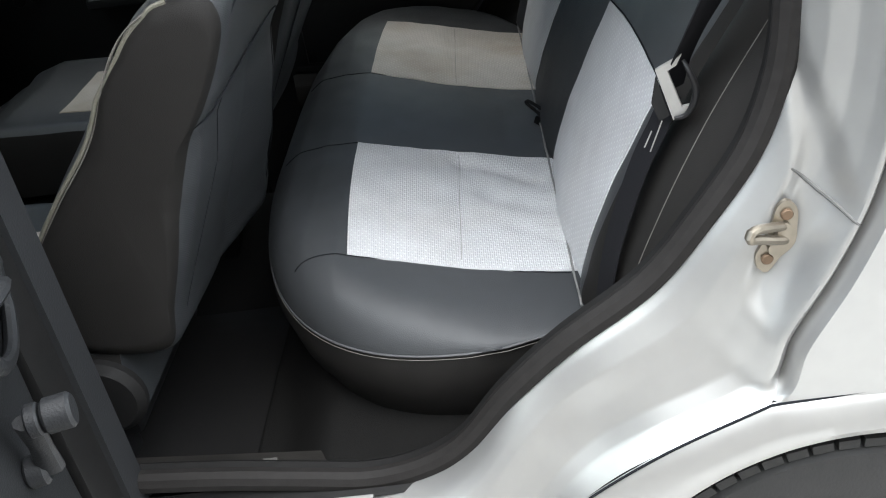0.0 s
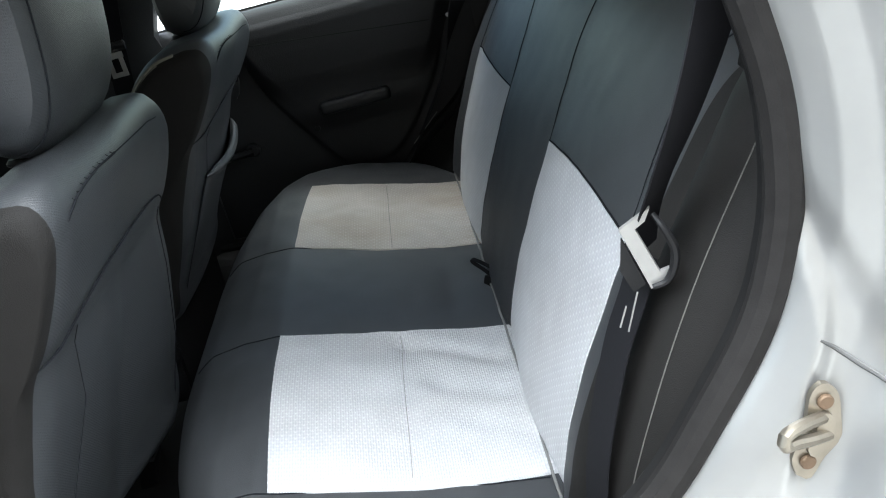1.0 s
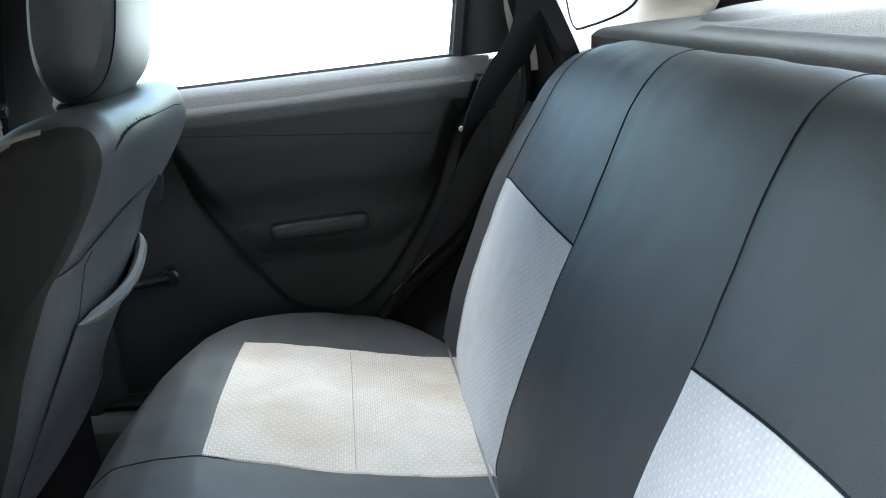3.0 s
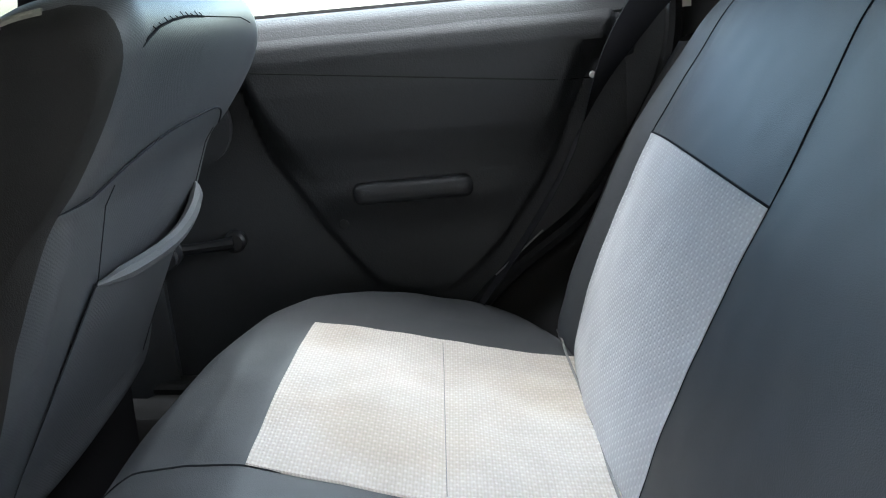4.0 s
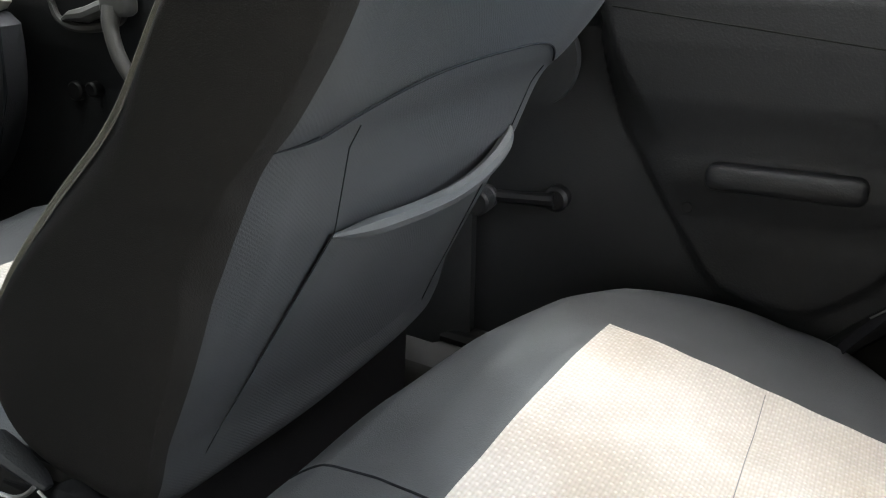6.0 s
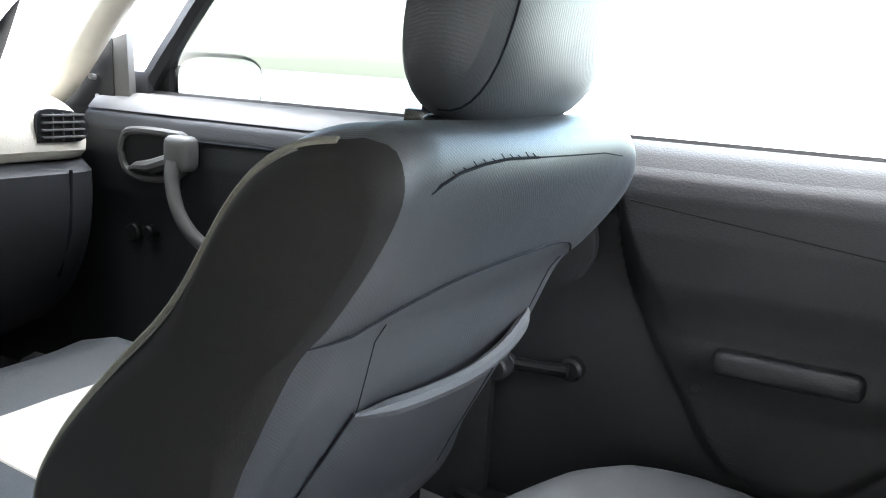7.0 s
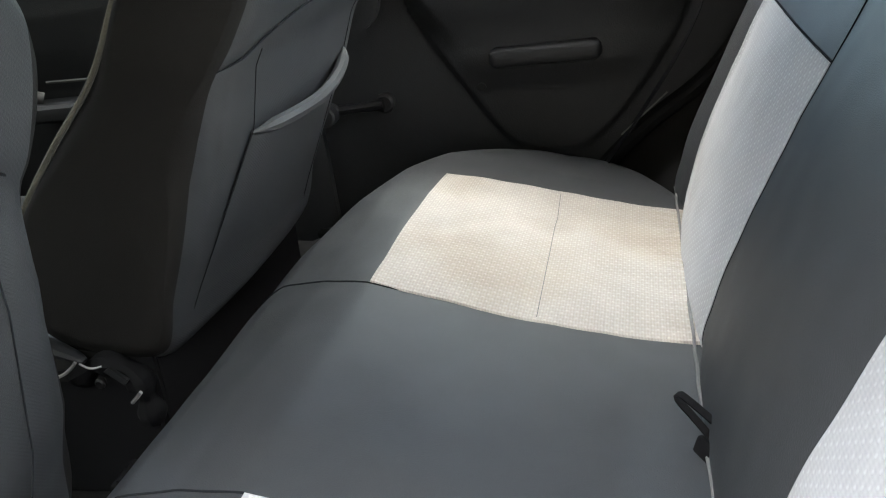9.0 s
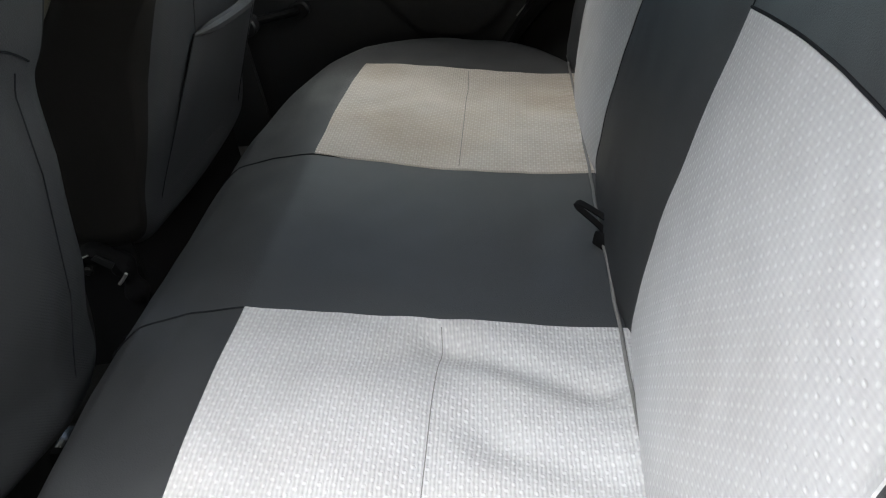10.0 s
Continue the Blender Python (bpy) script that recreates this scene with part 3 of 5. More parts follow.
# headrest
rows = []
for t in np.linspace(-1, 1, 33):
    yy = 0.137 * t + 0.004
    k = max(1 - abs(t) ** 3.2, 0) ** (1 / 3.2)
    sec = []
    for a in np.linspace(0, 2 * math.pi, 37)[:-1]:
        cx, cz = math.cos(a), math.sin(a)
        px = 0.052 * math.copysign(abs(cx) ** 0.8, cx) * (0.25 + 0.75 * k)
        pz = 0.112 * math.copysign(abs(cz) ** 0.75, cz) * (0.35 + 0.65 * k)
        sec.append((-0.058 + px + 0.20 * pz, SEATY + yy, 1.103 + pz - 0.1 * px))
    rows.append(sec)
headrest = part("headrest", sheet(rows, close_v=True, caps=True), RIBBED, seat, "rounded leatherette headrest")
for k in (3,):
    part("seam", tube([Vector(p) * 1.0 + Vector((0.0008, 0, 0)) for p in rows[k][-9:] + rows[k][:9]], 0.0010, 5), SEAM, headrest)
for s in (-1, 1):
    part("headrest_post", tube([(-0.10, SEATY + s * 0.075, 0.97), (-0.085, SEATY + s * 0.075, 1.02)], 0.0055, 10), STEEL, seat, "steel post")
    part("post_ring", disc(0.013, 0.008, pose(-0.093, SEATY + s * 0.075, 0.992)), BLACK, seat)

# cushion of the front seat
def fcush(x, yy):
    z = float(np.interp(x, [-0.90, -0.87, -0.80, -0.60, -0.38, -0.30], [0.545, 0.578, 0.598, 0.588, 0.566, 0.56]))
    z += 0.02 * (abs(yy) / HW) ** 4 + 0.003 * n3(x, yy, 3, 9)
    e = max((abs(yy) - 0.195) / 0.05, 0)
    return z - 0.05 * (1 - math.sqrt(max(1 - e * e, 0)))


rows = []
for x in np.linspace(-0.905, -0.30, 40):
    sec = [(x, SEATY - 0.235, 0.46)]
    sec += [(x - 0.05 * (1 - (yy / HW) ** 2) * (x < -0.89), SEATY + yy, fcush(x, yy)) for yy in np.linspace(-0.2449, 0.2449, 37)]
    sec += [(x, SEATY + 0.235, 0.46)]
    rows.append(sec)
fc = part("cushion", sheet(rows, close_v=True, caps=True), RIBBED, seat)
# cushion flanks too: shade painted in with the darkened copy
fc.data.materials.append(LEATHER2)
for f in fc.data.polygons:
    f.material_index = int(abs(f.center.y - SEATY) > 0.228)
part("seat_insert", patch(lambda u, v, r: (u, SEATY + v, fcush(u, v) + r), grid_with_rim(-0.685, -0.36, 24), grid_with_rim(-0.125, 0.125, 24), 0.002), CLOTHTAN, seat, "pale grey woven cloth insert")
part("seat_base", box(-0.86, -0.34, SEATY - 0.20, SEATY + 0.20, 0.39, 0.47, 0.012), BLACK, seat, "black seat frame")
for s in (-1, 1):
    part("seat_rail", box(-0.92, -0.37, SEATY + s * 0.175 - 0.018, SEATY + s * 0.175 + 0.018, 0.335, 0.392, 0.006), BLACK, seat, "black floor rail")
driver = copy_thing(seat, pose(-0.482, -SEATY - 0.010, 0.345, 0, -3, 0))
ROOT[driver.name] = Vector((-0.482, -SEATY - 0.010, 0.345))
# this seat has no map pocket
for ob in list(driver.children_recursive):
    if ob.name.split(".")[0] in ("seat_pocket", "pocket_hem", "pocket_seam"):
        bpy.data.objects.remove(ob)
# its back is worn narrower towards the shoulder
for ob in driver.children_recursive:
    if ob.type == "MESH" and ob.name.split(".")[0] in ("backrest", "edge_piping", "seam", "shoulder_seam", "yoke_seam"):
        ob.data = ob.data.copy()
        for v in ob.data.vertices:
            if v.co.x < -0.09 and v.co.z > 0.90:
                v.co.x += 0.014 * min((v.co.z - 0.90) / 0.04, 1) * min((-0.09 - v.co.x) / 0.03, 1)
            if v.co.y > SEATY:
                v.co.x += 0.045 * float(np.interp(v.co.z, [0.55, 0.66, 0.78, 0.92], [1.0, 0.9, 0.45, 0.0])) * min((v.co.y - SEATY) / 0.15, 1)
                v.co.y = SEATY + (v.co.y - SEATY) * float(np.interp(v.co.z, [0.55, 0.66, 0.77, 0.86, 0.95], [1.06, 1.05, 0.99, 0.90, 0.82]))


def hinge(parent, y, s, dx):
    """Backrest hinge at the seat's side: a lumpy black cover, a release lever and bare steel edges."""
    line = spline([(-0.335, 0.548), (-0.317, 0.556), (-0.300, 0.564), (-0.278, 0.560), (-0.262, 0.540), (-0.258, 0.490)], 26)
    hc = part("hinge_cover", tube([(x + dx, y, z - 0.012) for x, z in line], [0.016 + 0.004 * math.sin(k * 0.9) for k in range(26)], 10, flat=0.8), STRAP, parent, "lumpy black hinge cover")
    part("hinge_plate", slab([(-0.375 + dx, y - 0.004, 0.545), (-0.28 + dx, y - 0.004, 0.548), (-0.250 + dx, y - 0.004, 0.50), (-0.255 + dx, y - 0.004, 0.38), (-0.375 + dx, y - 0.004, 0.38)], (0, 0.008, 0)), STRAP, hc)
    lever = spline([(-0.372, 0.596), (-0.350, 0.588), (-0.330, 0.579), (-0.313, 0.570)], 12)
    part("release_lever", tube([(x + dx, y + s * 0.010, z - 0.010) for x, z in lever], [0.015, 0.015, 0.015, 0.0145, 0.014, 0.0135, 0.013, 0.012, 0.011, 0.010, 0.008, 0.005], 10, flat=0.6), TRIM, hc, "worn grey release lever")
    for pts, r in (([(-0.360, 0.545), (-0.346, 0.546), (-0.334, 0.551), (-0.324, 0.558), (-0.318, 0.564)], 0.0020), ([(-0.314, 0.562), (-0.306, 0.557), (-0.298, 0.556), (-0.289, 0.558)], 0.0013), ([(-0.266, 0.513), (-0.258, 0.520), (-0.252, 0.526)], 0.0022)):
        part("steel_edge", tube([(x + dx, y + s * 0.019, z) for x, z in spline(pts, 12)], r, 6), STEEL, hc, "bare steel edge")
    part("hinge_link", slab([(-0.288 + dx, y + s * 0.016, 0.552), (-0.281 + dx, y + s * 0.016, 0.556), (-0.262 + dx, y + s * 0.016, 0.541), (-0.268 + dx, y + s * 0.016, 0.535)], (0, s * 0.004, 0)), TRIM, hc, "worn hinge link")
    part("bolt", disc(0.006, 0.006, pose(-0.300 + dx, y + s * 0.012, 0.535, -90 * s), 0.002, 12), BLACK, hc)


hinge(seat, SEATY - HW + 0.003, -1, 0.0)
# near-black sheets added to keep the gap below the backrest dark
part("rear_skirt", slab([(-0.243, SEATY - 0.225, 0.575), (-0.243, SEATY + 0.205, 0.575), (-0.252, SEATY + 0.205, 0.375), (-0.252, SEATY - 0.225, 0.375)], (-0.006, 0, 0)), STRAP, seat, "black sheet added to darken the gap under the backrest")
part("side_skirt", slab([(-0.46, SEATY - HW + 0.012, 0.565), (-0.245, SEATY - HW + 0.012, 0.575), (-0.250, SEATY - HW + 0.012, 0.375), (-0.46, SEATY - HW + 0.012, 0.375)], (0, 0.006, 0)), STRAP, seat, "black sheet added to darken the gap beside the cushion")
part("adjuster_knob", disc(0.058, 0.030, pose(-0.312, -SEATY - 0.010 - HW - 0.002, 0.500, 90), 0.010), RUBBER, driver, "round black adjuster knob")
_arc = [(x, -0.118, z) for x, z in spline([(-0.190, 0.643), (-0.171, 0.640), (-0.161, 0.630), (-0.157, 0.617), (-0.163, 0.602)], 14)]
part("recliner_bracket", tube(_arc, 0.004, 8, flat=0.6), STEEL, driver, "bare steel bracket edge")

# belt buckles on stalks between the front seats
for s in (-1, 1):
    buckle = thing("belt_buckle", (-0.31, s * 0.085, 0.33), "black belt buckle on a stalk between the front seats", "seat belt", "front belt buckles")
    m = pose(-0.30, s * 0.085, 0.345, 0, 14, 0)
    part("stalk", tube([(-0.32, s * 0.085, 0.33), (-0.305, s * 0.085, 0.36), (-0.290, s * 0.085, 0.39)], 0.008, 8), BLACK, buckle)
    part("housing", box(-0.014, 0.014, -0.026, 0.026, 0.03, 0.095, 0.006, m=m), STRAP, buckle)
    part("button", box(-0.010, 0.010, -0.018, 0.018, 0.092, 0.097, 0.002, m=m), GLOSSBLACK, buckle, "worn black slot plate")

# ---- car body ----
body = thing("car_body", (0.0, 0.0, 0.25), "silver hatchback body shell with dark carpet and beige pillars", "car", kind="structure")
# floor with a centre tunnel and a rounded heel board under the bench
def smooth(q):
    q = min(max(q, 0), 1)
    return q * q * (3 - 2 * q)


def heel(y):
    """Where the floor starts to rise under the bench."""
    return -0.165 + 0.03 * min(max((abs(y) - 0.32) / 0.26, 0), 1)


rows = []
for y in np.linspace(-0.74, 0.74, 120):
    zt = 0.33 + 0.115 * math.exp(-(abs(y) / 0.13) ** 2.6)
    rows.append([(x, y, zt + 0.085 * smooth((x - heel(y)) / 0.11) + 0.003 * n3(x, y, 0, 6)) for x in np.concatenate([np.linspace(-1.75, -0.20, 36), np.linspace(-0.185, 0.0, 26), np.linspace(0.04, 0.7, 14)])])
part("floor", sheet(rows), CARPET, body, "dark worn carpet floor with centre tunnel")
part("underfloor", box(-1.75, 1.45, -0.74, 0.74, 0.22, 0.30, 0.01), BLACK, body)
# floor mats
for s in (-1, 1):
    fm = thing("floor_mat", (-0.2, s * 0.42, 0.335), "dark rubber floor mat in the rear footwell", "floor mat", "floor mats")
    rows = [[(x, s * 0.42 + yy, 0.3385 + 0.004 * (abs(yy) > 0.185)  + 0.002 * n3(x, yy, 0, 9)) for yy in np.linspace(-0.20, 0.20, 30)] for x in np.linspace(-0.40, -0.165, 20)]
    part("mat", sheet(rows), RUBBER, fm)

# side sills
for s in (-1, 1):
    inn = [(0.665, 0.325), (0.668, 0.375), (0.690, 0.390), (0.728, 0.415), (0.742, 0.424), (0.752, 0.412), (0.762, 0.408)]
    part("sill_inner", sheet([[(x, s * y, z) for y, z in inn] for x in (-1.35, -0.3, 0.02, 0.16)]), RUBBER, body, "black inner sill")
    prof = [(0.760, 0.409), (0.79, 0.404), (0.815, 0.385), (0.828, 0.33), (0.825, 0.24), (0.78, 0.15), (0.70, 0.15)]
    part("sill", sheet([[(x, s * y, z) for y, z in prof] for x in (-1.35, -0.3, -0.1, 0.03)]), SILVER, body, "silver painted sill")
    # tread plate on the sill, ribbed
    pl = [(0.662, 0.345), (0.664, 0.384), (0.671, 0.396), (0.682, 0.400), (0.700, 0.405), (0.712, 0.414), (0.728, 0.416), (0.738, 0.420), (0.746, 0.412)]
    part("sill_plate", sheet([[(x, s * y, z + 0.001 + 0.09 * min(max(0.06 - x, 0), 0.4)) for y, z in pl] for x in np.linspace(-1.2, 0.130, 44)]), SCUFFED, body, "scuffed black plastic sill plate")
    if s < 0:
        # worn shiny patch of the plate, its shine put in as a paler piece
        part("plate_clip", box(-0.118, -0.098, -0.704, -0.692, 0.4195, 0.4235, 0.0015), TRIMLIGHT, body, "pale spot for the worn shine on the plate")

# rear jamb of the door openings, quarter panels and seal
SEAL = [(-0.12, 0.402), (-0.04, 0.402), (0.03, 0.405), (0.10, 0.42), (0.155, 0.455), (0.21, 0.52), (0.28, 0.585), (0.375, 0.655), (0.435, 0.73), (0.48, 0.80), (0.503, 0.87), (0.509, 0.93), (0.506, 0.985), (0.492, 1.05), (0.473, 1.12), (0.447, 1.19), (0.395, 1.268), (0.33, 1.30)]
OUTER = [(-0.10, 0.27), (0.0, 0.28), (0.08, 0.30), (0.17, 0.345), (0.235, 0.395), (0.29, 0.445), (0.375, 0.500), (0.483, 0.552), (0.508, 0.620), (0.546, 0.696), (0.574, 0.775), (0.587, 0.86), (0.590, 0.95), (0.579, 1.03), (0.551, 1.11), (0.515, 1.19), (0.465, 1.27), (0.40, 1.32)]


def tumble(z):
    """How far the side leans in above the belt line."""
    return 0.0 if z < 1.06 else 0.075 * ((z - 1.06) / 0.25) ** 1.3


_sl = spline(SEAL, 200)


def seal_x(z):
    """How far back the door opening reaches at that height."""
    return float(np.interp(z, _sl[:, 1], _sl[:, 0]))


# pressed channel of the jamb, in which the striker sits
CHANNEL = [(0.505, 0.935), (0.508, 0.874), (0.5125, 0.818), (0.5095, 0.787), (0.498, 0.755), (0.4855, 0.722), (0.4725, 0.690), (0.4635, 0.660), (0.468, 0.634), (0.484, 0.616), (0.500, 0.620),
           (0.511, 0.644), (0.518, 0.675), (0.527, 0.702), (0.539, 0.732), (0.552, 0.757), (0.556, 0.776), (0.552, 0.797), (0.543, 0.838), (0.526, 0.885), (0.512, 0.930), (0.505, 0.935)]
_ch = np.array(spline(CHANNEL, 240))


def channel(x, z):
    """Depth of the pressed channel: nought outside, its full depth a finger's width inside its rim."""
    a, b = _ch[:-1], _ch[1:]
    inside = np.count_nonzero(((a[:, 1] > z) != (b[:, 1] > z)) & (x < (b[:, 0] - a[:, 0]) * (z - a[:, 1]) / (b[:, 1] - a[:, 1] + 1e-9) + a[:, 0])) % 2
    d = float(np.min(np.hypot(_ch[:, 0] - x, _ch[:, 1] - z))) * (1 if inside else -1)
    q = min(max((d + 0.005) / 0.020, 0), 1) * min(max((z - 0.600) / 0.09, 0.35), 1)
    return 0.012 * q * q * (3 - 2 * q)


for s in (-1, 1):
    se, ou = spline(SEAL, 240), spline(OUTER, 240)
    rows = []
    for (x0, z0), (x1, z1) in zip(se, ou):
        row = []
        low = smooth((0.26 - x0) / 0.20)
        roll = smooth((z1 - 0.545) / 0.03)
        for q in np.concatenate([[0.0, 0.015], np.linspace(0.04, 0.88, 40), [0.90, 0.915, 0.93, 0.945, 0.96, 0.975, 0.99, 1.0]]):
            yy = float(np.interp(q, [0, 0.03, 0.12, 0.3, 0.55, 0.75, 0.88, 0.96, 1.0], [0.738, 0.745, 0.756, 0.771, 0.783, 0.795, 0.808, 0.823, 0.832]))
            sill = float(np.interp(q, [0, 0.03, 0.08, 0.18, 0.40, 0.65, 1.0], [0.742, 0.766, 0.790, 0.812, 0.824, 0.829, 0.832]))
            flange = float(np.interp(q, [0, 0.03, 0.12, 0.3, 0.55, 0.75, 0.88, 0.915, 0.96, 1.0], [0.738, 0.745, 0.756, 0.771, 0.785, 0.802, 0.817, 0.818, 0.813, 0.806]))
            yy += (flange - yy) * roll
            yy += (sill - yy) * low
            x, z = x0 + (x1 - x0) * q, z0 + (z1 - z0) * q
            dent = channel(x, z) + 0.008 * math.exp(-((x - 0.30) ** 2 + (z - 0.50) ** 2) / 0.004)
            row.append((x, s * (yy - dent - tumble(z)), z))
        rows.append(row)
    near_y = [(p[0], p[2], p[1]) for r in rows for p in r]
    joint = []
    for x, z in spline([(0.509, 0.792), (0.528, 0.774), (0.545, 0.760), (0.561, 0.747)], 14):
        joint.append((x, min(near_y, key=lambda p: (p[0] - x) ** 2 + (p[1] - z) ** 2)[2], z))
    jamb = part("door_jamb", sheet(rows), SILVER, body, "silver painted door jamb")
    part("joint", tube(joint, [0.0010 + 0.0014 * math.sin(math.pi * k / 13) for k in range(14)], 8), SEALANT, jamb, "grey sealed panel joint")
    full = [(-0.27, 0.446), (-0.15, 0.434), (-0.05, 0.419)] + [(0.03, 0.409), (0.10, 0.422)] + SEAL[4:]
    part("door_seal", tube([(x, s * (0.738 - tumble(z)), z + 0.004) for x, z in spline(full, 110)], 0.015, 10), WORNRUBBER, body, "worn dark rubber door seal")
    inner = [(x - 0.001, s * (0.722 - tumble(z)), z + 0.006) for x, z in spline(full, 110)]
    part("seal_lip", tube(inner, 0.011, 8), RUBBER, body, "black rubber seal lip")
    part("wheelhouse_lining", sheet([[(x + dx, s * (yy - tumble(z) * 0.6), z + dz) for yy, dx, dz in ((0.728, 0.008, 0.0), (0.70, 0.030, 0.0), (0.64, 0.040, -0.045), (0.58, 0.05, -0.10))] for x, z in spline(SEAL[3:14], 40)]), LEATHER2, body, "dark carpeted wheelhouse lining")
    # filler block added behind the far cushion corner to stop leaking light
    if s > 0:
        part("wheelhouse_pad", box(0.19, 0.40, 0.672, 0.728, 0.40, 0.526, 0.010), LEATHER2, body, "dark filler block added against a light leak")
    # quarter panel above the crease
    hi = [(x, z) for x, z in ou if 0.552 <= z]
    rows = [[(x + (1.55 - x) * q, s * (0.832 + 0.008 * math.sin(math.pi * q) - 0.028 * max(1 - q / 0.008, 0) ** 2 * smooth((z - 0.545) / 0.03) - tumble(z)), z) for q in (0.0, 0.001, 0.0025, 0.0045, 0.008, 0.02, 0.1, 0.25, 0.5, 0.75, 1.0)] for x, z in hi if z < 0.95]
    part("quarter_panel", sheet(rows), SILVER, body, "silver painted rear quarter panel")
    # wheel arch: lip ring and flared band up to the panel crease
    WX, WZ = 0.585, 0.215
    crease = [tuple(p) for p in spline(OUTER[2:8], 60)] + [(x, 0.552 + 0.05 * (x - 0.487) - 0.30 * max(x - 0.75, 0) ** 1.5) for x in np.linspace(0.50, 1.12, 50)]
    cr = [(math.atan2(z - WZ, -(x - WX)), math.hypot(x - WX, z - WZ)) for x, z in crease]
    rows, edge_line = [], []
    for a in np.linspace(radians(14), radians(164), 80):
        ro = float(np.interp(a, [c[0] for c in cr], [c[1] for c in cr]))
        c, sn = -math.cos(a), math.sin(a)
        row = []
        for q, y in ((-0.16, 0.70), (-0.02, 0.815), (0.0, 0.836), (0.06, 0.846), (0.25, 0.850), (0.5, 0.847), (0.75, 0.839), (0.93, 0.834), (1.0, 0.829)):
            r = 0.292 + (ro - 0.292) * max(q, 0)
            row.append((WX + r * c, s * y, WZ + r * sn))
        rows.append(row)
        edge_line.append((WX + ro * c, s * 0.8325, WZ + ro * sn))
    part("wheel_arch", sheet(rows), SILVER, body, "flared silver wheel arch")
    part("panel_gap", tube(edge_line, 0.0016, 5), SEAM, body, "dark panel gap")
    part("arch_liner", sheet([[(WX + 0.31 * math.cos(a), s * y, WZ + 0.31 * math.sin(a)) for y in (0.50, 0.80)] for a in np.linspace(0, math.pi, 30)]), BLACK, body)
    part("body_side_low", sheet([[(x, s * 0.822, z) for z in (0.12, 0.30, 0.42)] for x in (1.02, 1.25, 1.55)]), SILVER, body)
    # wheel
    wz = GROUND_Z + 0.283
    rp = [(0.175, 0.80), (0.165, 0.812), (0.158, 0.80), (0.150, 0.775), (0.09, 0.770), (0.07, 0.79), (0.0, 0.79)]
    wh = part("wheel", sheet([[(WX + r * math.cos(a), s * (y - 0.01), wz + r * math.sin(a)) for r, y in rp] for a in np.linspace(0, 2 * math.pi, 49)[:-1]], close_u=True), SILVER, body, "silver wheel cover")
    tp = [(0.17, 0.62), (0.245, 0.625), (0.270, 0.64), (0.280, 0.665), (0.283, 0.72), (0.283, 0.78), (0.280, 0.818), (0.268, 0.842), (0.240, 0.852), (0.17, 0.846)]
    lugs = [sheet([[(WX + r * math.cos(a), s * (y - 0.015), wz + r * math.sin(a)) for r, y in tp] for a in np.linspace(0, 2 * math.pi, 73)[:-1]], close_u=True)]
    for k in range(64):
        a = 2 * math.pi * k / 64
        for y0, y1 in ((0.645, 0.695), (0.70, 0.745), (0.75, 0.790), (0.796, 0.838)):
            b_ = box(-0.0112, 0.0112, y0 - 0.015, y1 - 0.015, 0.275, 0.2895 if y1 < 0.83 else 0.287)
            bmesh.ops.transform(b_, matrix=Matrix.Translation((WX, 0, wz)) @ Matrix.Rotation(a + 0.5 * (y0 - 0.7), 4, "Y"), verts=b_.verts)
            for v in b_.verts:
                v.co.y *= s
            lugs.append(b_)
    part("tyre", join(*lugs), TYRE, wh, "dusty black treaded tyre")

# striker on the near jamb
striker = thing("door_striker", (0.50, -0.785, 0.73), "worn zinc door striker with two rusty screws on the jamb", "door striker")
oval = spline([(0.470, 0.690), (0.482, 0.682), (0.496, 0.700), (0.512, 0.716), (0.514, 0.738), (0.513, 0.762), (0.502, 0.774), (0.490, 0.766), (0.484, 0.742), (0.476, 0.722), (0.468, 0.706), (0.470, 0.690)], 41)[:-1]
oval = [(0.494 + (x - 0.494) * 0.85, 0.732 + (z - 0.732) * 0.88) for x, z in oval]
part("plate", slab([(x, -0.784 - 0.02 * (x - 0.49), z) for x, z in oval], (0, -0.005, 0)), ZINC, striker)
part("boss", slab([(0.496 + (x - 0.496) * 0.55, -0.789, 0.728 + (z - 0.728) * 0.45) for x, z in oval], (0, -0.005, 0)), ZINC, striker)
for x, z in ((0.500, 0.754), (0.483, 0.705)):
    part("screw", disc(0.0060, 0.004, pose(x, -0.7885, z, 90), 0.001), RUST, striker, "rusty screw head")
arm = spline([(0.497, -0.790, 0.741), (0.480, -0.802, 0.7485), (0.464, -0.814, 0.755), (0.457, -0.819, 0.7545), (0.457, -0.819, 0.748), (0.466, -0.812, 0.743), (0.482, -0.802, 0.734), (0.500, -0.790, 0.725)], 26)
part("loop", tube(arm, 0.0050, 10), ZINC, striker, "worn steel loop")
striker.location += Vector((0.003, 0.008, -0.005))

